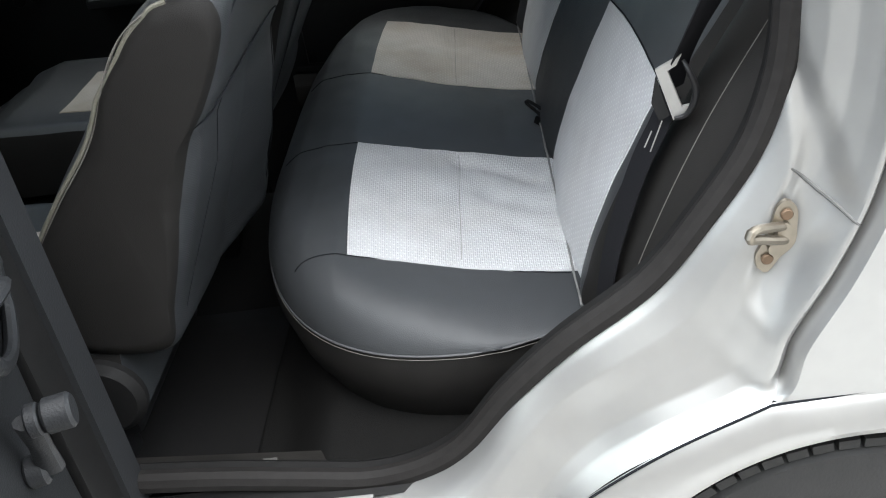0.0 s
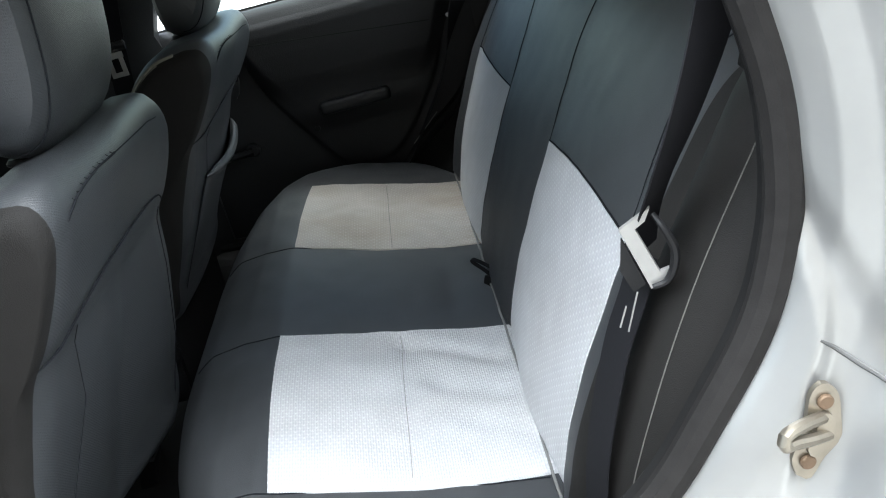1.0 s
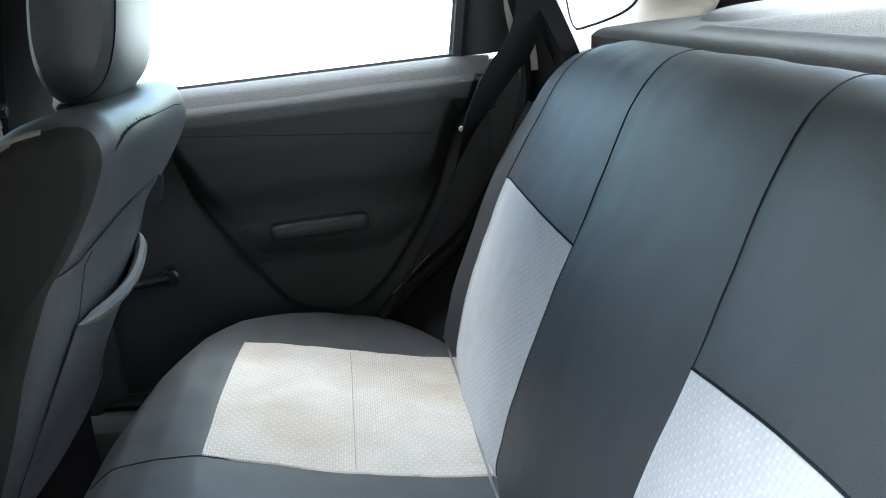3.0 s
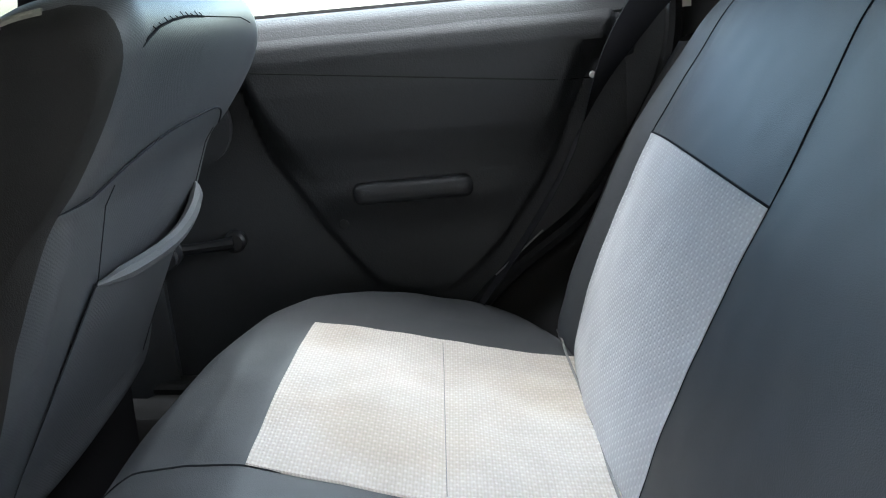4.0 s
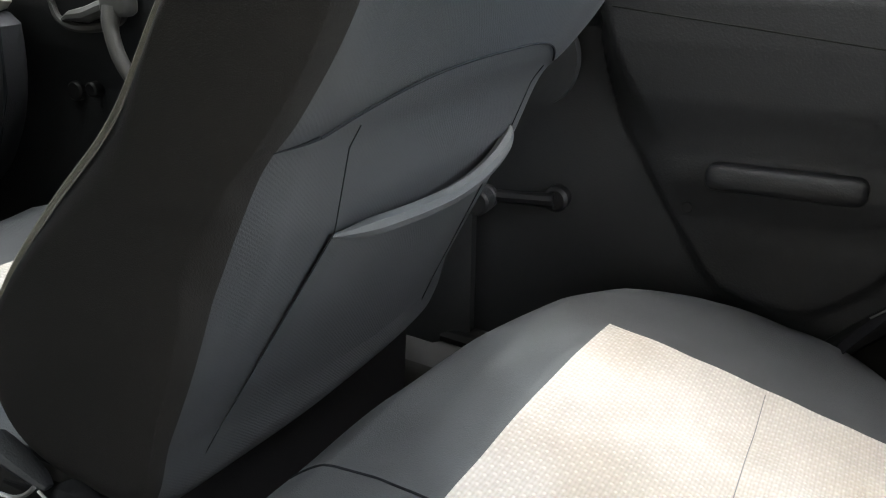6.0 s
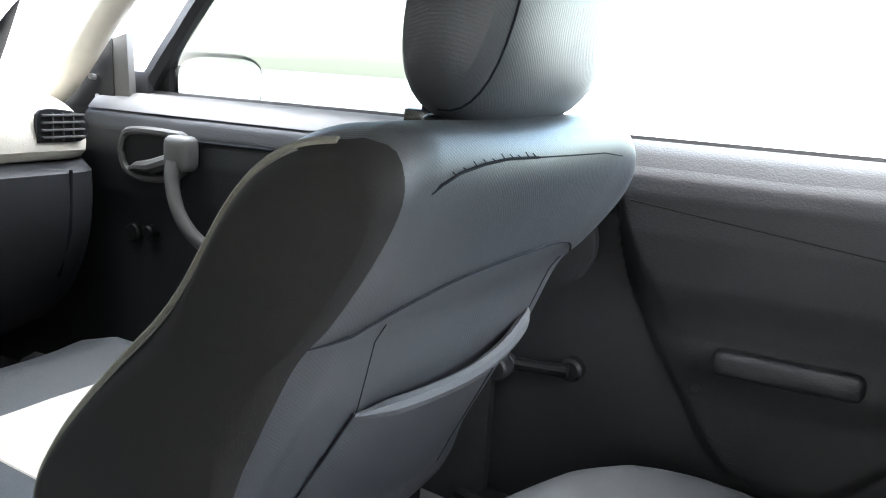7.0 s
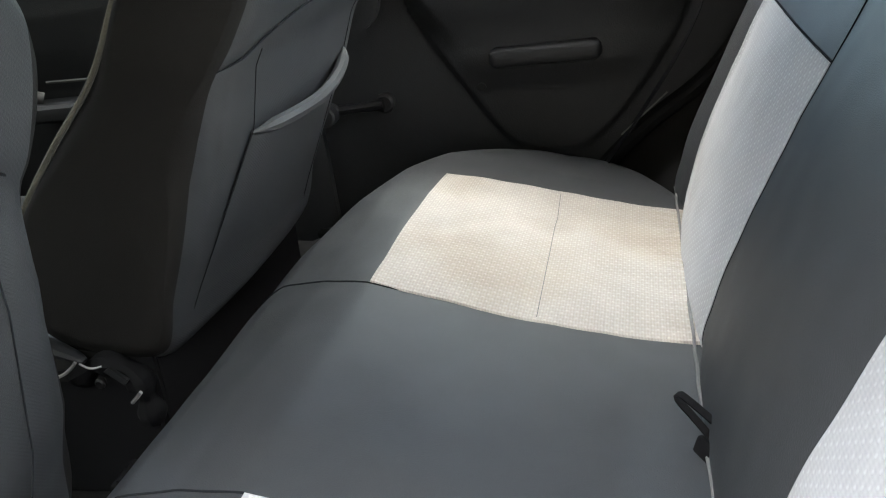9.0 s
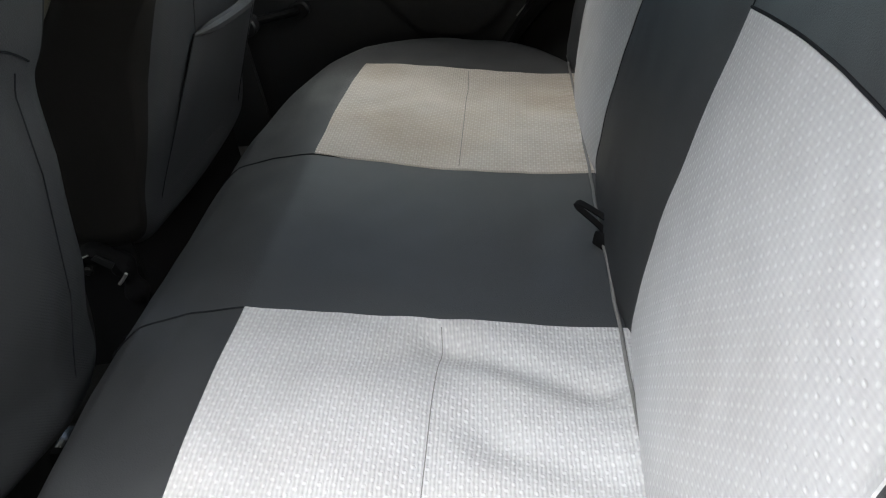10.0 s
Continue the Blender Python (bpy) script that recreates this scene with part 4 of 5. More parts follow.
# pillars, cant rails, roof
for s in (-1, 1):
    rows = []
    for z in np.linspace(0.34, 1.30, 24):
        lean = (-0.02 if s > 0 else -0.042) + 0.12 * max(z - 0.95, 0) / 0.35
        t_ = tumble(z)
        wid = 0.075 if z < 0.95 else 0.058
        rows.append([(-0.29 + lean - wid, s * (0.775 - t_), z), (-0.29 + lean - wid, s * (0.735 - t_), z), (-0.29 + lean - wid * 0.5, s * (0.708 - t_), z),
                     (-0.29 + lean + wid * 0.4, s * (0.708 - t_), z), (-0.29 + lean + wid, s * (0.730 - t_), z), (-0.29 + lean + wid, s * (0.775 - t_), z)])
    part("middle_pillar", sheet(rows, close_v=True, caps=True), TRIM, body, "dark plastic-covered middle pillar")
    rail = spline([(-0.58, 0.655, 1.28), (-0.25, 0.655, 1.325), (0.15, 0.655, 1.325), (0.48, 0.65, 1.30), (0.75, 0.64, 1.24)], 40)
    part("cant_rail", tube([(x, s * y, z) for x, y, z in rail], 0.032, 12), BEIGE, body, "beige roof rail trim")
    # front pillar, beige inside
    ap = spline([(-1.30, 0.70, 0.86), (-1.10, 0.715, 0.95), (-0.93, 0.70, 1.10), (-0.70, 0.655, 1.25), (-0.50, 0.62, 1.32)], 30)
    part("front_pillar", tube([(x, s * y, z) for x, y, z in ap], 0.024, 12, flat=0.9), BEIGE, body, "beige front pillar trim")
    # rear side trim with the little fixed window
    hole = spline([(0.592, 1.150), (0.600, 1.05), (0.612, 0.985), (0.64, 0.982), (0.70, 0.997), (0.730, 1.018), (0.728, 1.045), (0.70, 1.09), (0.655, 1.150), (0.62, 1.165), (0.592, 1.150)], 49)[:-1]
    rim = []
    cx, cz = 0.645, 1.06
    for x, z in hole:
        a = math.atan2(z - cz, x - cx)
        c, sn = math.cos(a), math.sin(a)
        k = min((0.36 if c > 0 else 0.165) / max(abs(c), 1e-3), (0.25 if sn > 0 else 0.13) / max(abs(sn), 1e-3))
        rx, rz = cx + k * c, cz + k * sn
        rim.append((max(rx, seal_x(rz) + (-0.02 if s > 0 else 0.03)), rz))
    rows = []
    for (hx, hz), (rx, rz) in zip(hole, rim):
        row = [(hx, s * (0.822 - tumble(hz)), hz), (hx, s * (0.800 - tumble(hz)), hz)]
        for q in (0.05, 0.15, 0.3, 0.5, 0.75, 1.0):
            x, z = hx + (rx - hx) * q, hz + (rz - hz) * q
            dd = math.hypot(x - hx, z - hz)
            row.append((x, s * (0.800 - tumble(z) - 0.085 * min(dd / 0.07, 1) ** 0.8 - 0.05 * max((x - 0.8) / 0.25, 0)), z))
        rows.append(row)
    part("rear_pillar", sheet(rows, close_u=True), BEIGE, body, "beige rear pillar trim")
    part("window_rubber", tube([(x, s * (0.806 - tumble(z)), z) for x, z in hole], 0.005, 6, closed=True), RUBBER, body, "black window rubber")
    part("quarter_window", slab([(x, s * (0.818 - tumble(z)), z) for x, z in hole], (0, s * 0.003, 0)), GLASS, body, "clear quarter glass").visible_shadow = False
    if s < 0:
        part("pillar_foot", sheet([[(seal_x(z) + 0.002 + (0.66 - seal_x(z)) * q, -(0.712 - 0.010 * q - tumble(z)), z) for q in (0, 0.3, 1.0)] for z in np.linspace(0.62, 1.25, 18)]), TRIM, body, "dark lower pillar trim")
    else:
        part("pillar_foot", sheet([[(x, y - tumble(z), z) for x, y in ((0.425, 0.752), (0.47, 0.735), (0.55, 0.722), (0.66, 0.716))] for z in np.linspace(0.62, 0.93, 14)]), TRIM, body, "dark lower pillar trim")
    part("kick_panel", sheet([[(x, s * 0.745, z) for z in (0.30, 0.60, 0.93)] for x in (-1.45, -1.2, -1.0)]), TRIM, body, "dark footwell side panel")
    part("side_lining", sheet([[(x, s * 0.70, z) for z in (0.40, 0.70, 0.96)] for x in (0.70, 0.95, 1.25)]), TRIM, body, "dark luggage side lining")
    part("shelf_mount", slab([(0.80, s * 0.70, 0.955), (0.84, s * 0.70, 1.02), (0.90, s * 0.695, 1.036), (1.10, s * 0.64, 1.035), (1.16, s * 0.62, 0.955)], (0, -s * 0.05, 0)), CARPET, body, "dark felt shelf side mount")
rows = []
for x in np.linspace(-0.62, 0.92, 30):
    k = (x - 0.1) / 0.8
    rows.append([(x, y, 1.375 - 0.05 * k * k - 0.05 * (y / 0.6) ** 2 - 0.035 * max(k, 0) ** 3) for y in np.linspace(-0.68, 0.68, 24)])
part("headliner", sheet([[(x, y, z - 0.035) for x, y, z in r] for r in rows]), HEADLINER, body, "pale cloth headliner")
part("roof", sheet(rows), SILVER, body, "silver painted roof")

# rear window and tailgate
def rear_glass(y, q):
    x0 = 1.17 - 0.26 * (abs(y) / 0.62) ** 2.4
    x1 = 0.90 - 0.05 * (y / 0.6) ** 2
    return Vector((x0 + (x1 - x0) * q, y * (1 - 0.08 * q), 1.035 + 0.255 * q + 0.02 * math.sin(math.pi * q)))


yy_ = np.linspace(-0.62, 0.62, 30)
part("rear_window", sheet([[rear_glass(y, q) for q in np.linspace(0, 1, 12)] for y in yy_]), GLASS, body, "clear rear window").visible_shadow = False
edge = [rear_glass(y, 0.0) for y in yy_] + [rear_glass(0.62, q) for q in np.linspace(0.1, 1, 8)] + [rear_glass(y, 1.0) for y in yy_[::-1]] + [rear_glass(-0.62, q) for q in np.linspace(1, 0.1, 8)]
part("rear_window_border", tube(edge, 0.020, 8, closed=True, flat=0.5), FRIT, body, "black bonded window border")
part("tailgate_top", sheet([[rear_glass(y, 0.0) + Vector((dx, 0, dz)) for dx, dz in ((-0.03, -0.09), (-0.02, -0.02), (0.02, -0.01), (0.14, -0.03), (0.2, -0.16), (0.2, -0.6))] for y in yy_]), FRIT, body)
part("tailgate_skin", box(1.42, 1.46, -0.80, 0.80, 0.15, 0.93, 0.01), SILVER, body)
part("luggage_back", box(0.668, 0.690, -0.69, 0.69, 0.30, 0.93, 0.004), CARPET, body)

# ---- parcel shelf ----
shelf = thing("parcel_shelf", (0.85, 0, 0.93), "grey felt parcel shelf with a sunken centre and raised rim", "parcel shelf")
def shelf_z(x, y):
    """The shelf's height: a flat rim, a sunken middle, a rounded front lip."""
    a = abs(y)
    edge_d = min(x - 0.695, 1.030 - x, 0.375 - a)
    k = min(max(edge_d / 0.016, 0), 1)
    z = 0.988 - 0.046 * k * k * (3 - 2 * k)
    z += 0.005 * math.exp(-((edge_d + 0.012) / 0.012) ** 2) - 0.012 * (max(0.632 - x, 0) / 0.027) ** 2
    return z + 0.0012 * n3(x, y, 0, 12)


xs = np.concatenate([np.linspace(0.607, 0.672, 10), np.linspace(0.672, 0.73, 18)[1:], np.linspace(0.74, 1.0, 12), np.linspace(1.005, 1.06, 12), np.linspace(1.07, 1.16, 4)])
ysh = np.concatenate([np.linspace(-0.67, -0.43, 10), np.linspace(-0.42, -0.34, 16), np.linspace(-0.32, 0.32, 20), np.linspace(0.34, 0.42, 16), np.linspace(0.43, 0.67, 10)])
rows = [[(x, y, shelf_z(x, y)) for x in xs] for y in ysh]
rows = [[(0.600, r[0][1], 0.90)] + r for r in rows]
part("board", sheet(rows), FELT, shelf)
for s in (-1, 1):
    rows = []
    for q in np.linspace(0, 1, 12):
        r = []
        for a in np.linspace(0, 2 * math.pi, 37)[:-1]:
            c, sn = math.cos(a), math.sin(a)
            r.append((0.880 + 0.150 * q * math.copysign(abs(c) ** 0.7, c), s * (0.52 + 0.085 * q * math.copysign(abs(sn) ** 0.7, sn)), 0.985 + 0.021 * math.sqrt(max(1 - q ** 4, 0))))
        rows.append(r)
    part("speaker_cover", sheet(rows, close_v=True), FELTPALE, shelf, "pale domed loudspeaker cover")

# ---- doors ----
VCURVE = [(-0.088, 0.93), (-0.082, 0.86), (-0.055, 0.775), (0.0, 0.680), (0.062, 0.585), (0.105, 0.556), (0.17, 0.552), (0.225, 0.585), (0.285, 0.655), (0.335, 0.73), (0.365, 0.80)]


def trim_y(x, z, rear):
    y = float(np.interp(z, [0.38, 0.55, 0.66, 0.735, 0.765, 0.80, 0.86, 0.905, 0.925, 0.945, 0.957],
                        [0.742, 0.745, 0.745, 0.742, 0.734, 0.722, 0.714, 0.716, 0.724, 0.748, 0.780]))
    if rear:
        up = spline_v(x)
        d = z - up
        k = min(max(d / 0.085, 0), 1)
        k = max(k * k * (3 - 2 * k), min(max((z - 0.87) / 0.03, 0), 1))
        y = 0.745 + (y - 0.745) * k if z < 0.92 else y
        # a shallow shelf of the moulding carries the pull grip
        y -= 0.012 * math.exp(-((x - 0.14) / 0.13) ** 4 - ((z - 0.705) / 0.030) ** 2)
        e = min(max(d / 0.016, 0), 1)
        y -= 0.006 * e * e * (3 - 2 * e)
    return y + 0.0012 * n3(x, z, 0, 8)


_v = spline(VCURVE, 200)


def spline_v(x):
    """Height of the moulded panel's lower border."""
    if x < -0.085:
        return 1.2
    if x > 0.365:
        return 0.80 + (x - 0.365) * 2
    return float(np.interp(x, _v[:, 0], _v[:, 1]))


def window_outline(rear):
    if rear:
        return spline([(-0.215, 0.962), (-0.20, 1.08), (-0.175, 1.21), (-0.155, 1.265), (-0.12, 1.285), (0.10, 1.285), (0.30, 1.275), (0.395, 1.255), (0.432, 1.21), (0.442, 1.16), (0.428, 1.06), (0.410, 0.962)], 60)
    return spline([(-0.955, 0.958), (-0.93, 1.00), (-0.85, 1.09), (-0.72, 1.20), (-0.60, 1.262), (-0.45, 1.285), (-0.32, 1.285), (-0.29, 1.27), (-0.285, 1.22), (-0.305, 1.08), (-0.335, 0.960)], 60)


def door(s, rear, label):
    """A side door, built shut; its root stands at the hinge."""
    x0, x1 = (-0.255, 0.455) if rear else (-1.03, -0.275)
    hinge = (x0 - 0.075, s * 0.81, 0.40) if rear else (x0 - 0.03, s * 0.81, 0.40)
    name = "rear_door" if rear else "front_door"
    d = thing(name, hinge, label, "car door", name + "s")
    zs = np.concatenate([np.linspace(0.41, 0.72, 70), np.linspace(0.7245, 0.957, 54)])
    xs = np.linspace(x0, x1, 170)
    rows = [[(x, s * trim_y(x, z, rear and s > 0), z) for z in zs if not (rear and z < 0.41)] for x in xs]
    # the rear door's lower rear corner follows the wheel arch
    if rear:
        rows = [[(x, y, max(z, 0.41 + max(x - 0.12, 0) * 0.85 + 0.0004 * k)) for k, (x, y, z) in enumerate(r)] for r in rows]
    trim = part("trim", sheet(rows), TRIM, d, "dark grained plastic trim")
    part("sill_cap", sheet([[(x, s * y, z) for y, z in ((0.729, 0.9335), (0.742, 0.9475), (0.760, 0.9605), (0.779, 0.963), (0.784, 0.955))] for x in (x0, (x0 + x1) / 2, x1)]), TRIMLIGHT if not rear else TRIM, d, "window sill cap")
    part("waist_rubber", tube([(x0 + (x1 - x0) * q, s * 0.785, 0.962) for q in np.linspace(0, 1, 8)], 0.006, 6), RUBBER, d, "black waist rubber")
    lowz = 0.37
    skin = [[(x, s * (0.828 + 0.012 * math.sin(math.pi * (z - 0.35) / 0.6)), z) for z in np.linspace(lowz + (max(x - 0.10, 0) * 0.55 if rear else 0), 0.958, 12)] for x in xs[::6]]
    part("outer_skin", sheet(skin), SILVER, d, "silver painted door skin")
    part("front_edge", box(x0 - 0.005, x0 + 0.004, *sorted((s * 0.748, s * 0.828)), 0.40, 0.955, 0.002), RUBBER if rear else SILVER, d, "door edge")
    # strip added to close the gap where light leaked in below the trim
    part("lower_seal", box(x0, 0.08 if rear else x1, *sorted((s * 0.744, s * 0.766)), 0.405, 0.448, 0.004), RUBBER, d, "black strip added against light under the door")
    part("rear_edge", box(x1 - 0.004, x1 + 0.01, *sorted((s * 0.748, s * 0.828)), 0.72 if rear else 0.40, 0.955, 0.003), SILVER if rear else RUBBER, d)
    out = window_outline(rear)
    fr = [(x, s * (0.790 - tumble(z)), z) for x, z in out]
    part("window_frame", tube(fr, 0.019, 8, flat=1.0), TRIM, d, "dark window frame")
    part("window_rubber", tube([(x, y - s * 0.004, z) for x, y, z in [(a + (0.09 - a) * 0.035 if rear else a + (-0.62 - a) * 0.035, b, c + (1.1 - c) * 0.06) for a, b, c in fr]], 0.006, 6), RUBBER, d, "black glass rubber")
    # front panes take the dimming glass, so less light falls on the seats
    pane = part("pane", slab([(x, s * (0.796 - tumble(z)), z) for x, z in out], (0, s * 0.004, 0)), GLASS if rear else DIMMING, d, "side glass")
    pane.visible_shadow = not rear
    if rear:
        back_edge = [(x, z) for x, z in out if x > 0.37]
        rows = [[(x + (max(seal_x(z) + 0.015, x + 0.01) - x) * q, s * (0.778 - tumble(z) - 0.02 * math.sin(math.pi * q)), z) for q in (0, 0.25, 0.5, 0.75, 1.0)] for x, z in back_edge]
        part("rear_frame", sheet(rows), TRIM, d, "dark door frame behind the glass")
        if s > 0:
            part("trim_groove", tube([(x, s * (trim_y(x, z, True) + 0.002), z) for x, z in _v[6:-4]], 0.0022, 6), SEAM, trim, "moulding line")
        part("trim_groove", tube([(x, s * (trim_y(x, 0.893 - 0.11 * (x + 0.04), True) + 0.001), 0.893 - 0.11 * (x + 0.04)) for x in np.linspace(-0.20, 0.40, 40)], 0.0015, 6), RUBBER, trim, "moulding line")
        # grip bar below a finger recess
        g = part("grip", box(0.055, 0.222, *sorted((s * 0.702, s * 0.738)), 0.702, 0.732, 0.0145, 4), TRIM, trim, "moulded pull grip")
        part("finger_recess", slab([(x, s * 0.7385, z) for x, z in spline([(0.075, 0.755), (0.09, 0.742), (0.185, 0.740), (0.200, 0.752), (0.19, 0.766), (0.09, 0.770), (0.075, 0.755)], 25)[:-1]], (0, -s * 0.006, 0)), TRIM, trim, "finger recess")
        part("screw_cap", disc(0.007, 0.004, pose(0.035, s * 0.738, 0.672, 90 * s), 0.001), BLACK, trim)
        # window winder
        sp, kn = ((-0.122, 0.662), (-0.205, 0.660)) if s > 0 else ((-0.122, 0.660), (-0.090, 0.738))
        w = part("window_winder", join(disc(0.016, 0.022, pose(sp[0], s * 0.745, sp[1], 90 * s), 0.004),
                                       tube([(sp[0], s * 0.722, sp[1]), ((sp[0] + kn[0]) / 2, s * 0.716, (sp[1] + kn[1]) / 2), (kn[0], s * 0.712, kn[1])], [0.014, 0.011, 0.013], 10, flat=0.7)), BLACK if s > 0 else TRIM, d, "plastic window winder")
        part("winder_knob", join(disc(0.0155, 0.012, pose(kn[0], s * 0.712, kn[1], 90 * s), 0.002), disc(0.0165, 0.026, pose(kn[0], s * 0.698, kn[1], 90 * s), 0.003)), TRIM, w, "worn winder knob")
        # opener scoop near the hinge
        dx = 0.0 if s > 0 else 0.02
        ov = spline([(-0.215, 0.83), (-0.205, 0.795), (-0.16, 0.775), (-0.115, 0.79), (-0.098, 0.83), (-0.11, 0.868), (-0.15, 0.885), (-0.20, 0.868), (-0.215, 0.83)], 33)[:-1]
        if s > 0:
            part("opener_scoop", slab([(x, 0.722, z) for x, z in ov], (0, -0.016, 0)), TRIM, d, "moulded opener surround")
        else:
            rim_ = part("opener_scoop", tube([(x + dx, s * (0.714 - 0.006 * (z > 0.83)), z + dx * 0.3) for x, z in ov], 0.0085, 10, closed=True, flat=0.8), TRIM, d, "moulded opener surround")
            part("scoop_floor", slab([(x + dx, s * 0.7235, z + dx * 0.3) for x, z in ov], (0, -s * 0.003, 0)), BLACK, rim_)
            part("opener_lever", tube([(x + dx, s * y_, z + dx * 0.3) for x, y_, z in ((-0.203, 0.712, 0.815), (-0.18, 0.703, 0.835), (-0.15, 0.700, 0.842), (-0.118, 0.706, 0.840))], [0.005, 0.010, 0.012, 0.008], 10, flat=0.6), TRIM, rim_, "dark opener lever")
    else:
        ov = spline([(-0.930, 0.870), (-0.920, 0.898), (-0.89, 0.906), (-0.82, 0.906), (-0.785, 0.90), (-0.785, 0.855), (-0.82, 0.836), (-0.88, 0.830), (-0.918, 0.842), (-0.930, 0.870)], 41)[:-1]
        ring_ = part("opener_scoop", tube([(x, s * 0.712, z) for x, z in ov], 0.007, 8, closed=True), TRIMLIGHT, d, "grey opener surround")
        part("scoop_floor", slab([(x, s * 0.7155, z) for x, z in ov], (0, -s * 0.003, 0)), BLACK, ring_)
        part("opener_lever", tube([(-0.905, s * 0.708, 0.842), (-0.885, s * 0.704, 0.848), (-0.845, s * 0.698, 0.852), (-0.80, s * 0.694, 0.866)], [0.004, 0.008, 0.012, 0.012], 10), TRIMLIGHT, d, "grey opener lever")
        hd = spline([(-0.782, s * 0.688, 0.865), (-0.782, s * 0.680, 0.840), (-0.768, s * 0.676, 0.800), (-0.750, s * 0.680, 0.768), (-0.728, s * 0.692, 0.742), (-0.705, s * 0.708, 0.728)], 30)
        part("pull_handle", tube(hd, [0.015 - 0.004 * min(k / 6, 1) for k in range(30)], 12), TRIMLIGHT, d, "curved grey pull handle")
        part("handle_boss", box(-0.805, -0.752, *sorted((s * 0.678, s * 0.714)), 0.852, 0.908, 0.016, 4), TRIMLIGHT, d, "rounded grey handle boss")
        part("armrest", box(-0.74, -0.40, *sorted((s * 0.675, s * 0.745)), 0.690, 0.722, 0.014, 3), TRIM, d, "padded armrest")
        part("trim_groove", tube([(x, s * 0.713, 0.898 + 0.01 * (x + 0.8)) for x in np.linspace(-0.80, -0.28, 12)], 0.0035, 6), SEAM, trim, "moulding line")
        part("trim_groove", tube([(x, s * 0.722, 0.752 - 0.02 * (x + 0.7)) for x in np.linspace(-0.70, -0.28, 12)], 0.003, 6), TRIMLIGHT, trim, "moulding edge")
        part("winder_knob", disc(0.012, 0.022, pose(-0.885, s * 0.745, 0.735, 90 * s), 0.003), BLACK, d)
        part("winder_boss", disc(0.016, 0.016, pose(-0.93, s * 0.748, 0.728, 90 * s), 0.003), BLACK, d)
        part("mirror_patch", slab([(-1.16, s * 0.765, 0.90), (-0.992, s * 0.765, 0.925), (-0.985, s * 0.755, 1.05), (-1.01, s * 0.755, 1.06)], (0, -s * 0.012, 0)), BLACK, d, "black mirror corner patch")
        part("window_post", slab([(-0.992, s * 0.768, 0.94), (-0.955, s * 0.768, 0.945), (-0.952, s * 0.758, 1.06), (-0.985, s * 0.758, 1.05)], (0, -s * 0.014, 0)), TRIMLIGHT, d, "grey window post")
        part("mirror_stick", tube([(-1.035, s * 0.752, 0.983), (-1.03, s * 0.735, 0.985)], 0.005, 8), STEEL, d, "mirror adjuster stick")
        # outside mirror
        rows = []
        for xx, k in ((-0.895, 0.96), (-0.902, 1.0), (-0.93, 0.98), (-0.965, 0.86), (-0.99, 0.60), (-0.998, 0.30)):
            r = []
            for a in np.linspace(0, 2 * math.pi, 41)[:-1]:
                c, sn = math.cos(a), math.sin(a)
                r.append((xx, s * (0.908 + 0.118 * k * math.copysign(abs(c) ** 0.55, c)), 0.983 + 0.054 * k * math.copysign(abs(sn) ** 0.6, sn)))
            rows.append(r)
        mh = part("mirror_housing", sheet(rows, close_v=True, caps=True), RUBBER, d, "dark mirror housing")
        g = [(-0.8935, s * (0.908 + 0.107 * math.copysign(abs(math.cos(a)) ** 0.55, math.cos(a))), 0.983 + 0.046 * math.copysign(abs(math.sin(a)) ** 0.6, math.sin(a))) for a in np.linspace(0, 2 * math.pi, 41)[:-1]]
        part("mirror_glass", slab(g, (0.002, 0, 0)), MIRROR, mh, "clear mirror glass")
        part("mirror_arm", box(-0.985, -0.93, *sorted((s * 0.77, s * 0.86)), 0.955, 1.0, 0.01), TRIM, d)
    return d


door(1, True, "closed rear door with dark moulded plastic trim and clear window")
door(1, False, "closed front door with dark trim, pull handle and outside mirror")
door(-1, False, "closed front door on the driver side with dark trim")
open_door = door(-1, True, "rear door standing wide open, dark grained trim and window winder")
open_door.rotation_euler = (0, 0, radians(-72))
open_door.location.y += 0.055
open_door.location.x -= 0.04

# ---- dashboard ----
dash = thing("dashboard", (-1.2, 0, 0.40), "two-tone dashboard, pale beige above and dark below", "dashboard")
up = spline([(-1.42, 0.925), (-1.25, 0.955), (-1.10, 0.962), (-1.02, 0.953), (-0.978, 0.930), (-0.964, 0.895), (-0.968, 0.862), (-0.995, 0.850)], 30)
lo = spline([(-1.00, 0.852), (-0.962, 0.846), (-0.950, 0.825), (-0.955, 0.74), (-0.985, 0.66), (-1.05, 0.58), (-1.20, 0.50), (-1.30, 0.42)], 24)
for nm, pr, mt, lb in (("upper_dash", up, BEIGE, "pale beige plastic top"), ("lower_dash", lo, TRIM, "dark plastic glovebox panel")):
    rows = []
    for t in np.linspace(-1, 1, 49):
        y = 0.70 * math.copysign(1 - (1 - abs(t)) ** 1.6, t)
        e = max((abs(y) - 0.63) / 0.07, 0)
        inn = 0.05 * (1 - math.sqrt(max(1 - e * e, 0)))
        rows.append([(x - inn, y, z - inn * 0.9 * (z - 0.85) / 0.1 if nm == "upper_dash" else z) for x, z in pr])
    part(nm, sheet(rows, caps=True), mt, dash, lb)
vent = part("air_vent", slab([(-0.966, y, z) for y, z in spline([(0.578, 0.884), (0.58, 0.932), (0.64, 0.932), (0.668, 0.918), (0.672, 0.900), (0.655, 0.884), (0.578, 0.884)], 31)[:-1]], (0.006, 0, 0)), BLACK, dash, "black air vent")
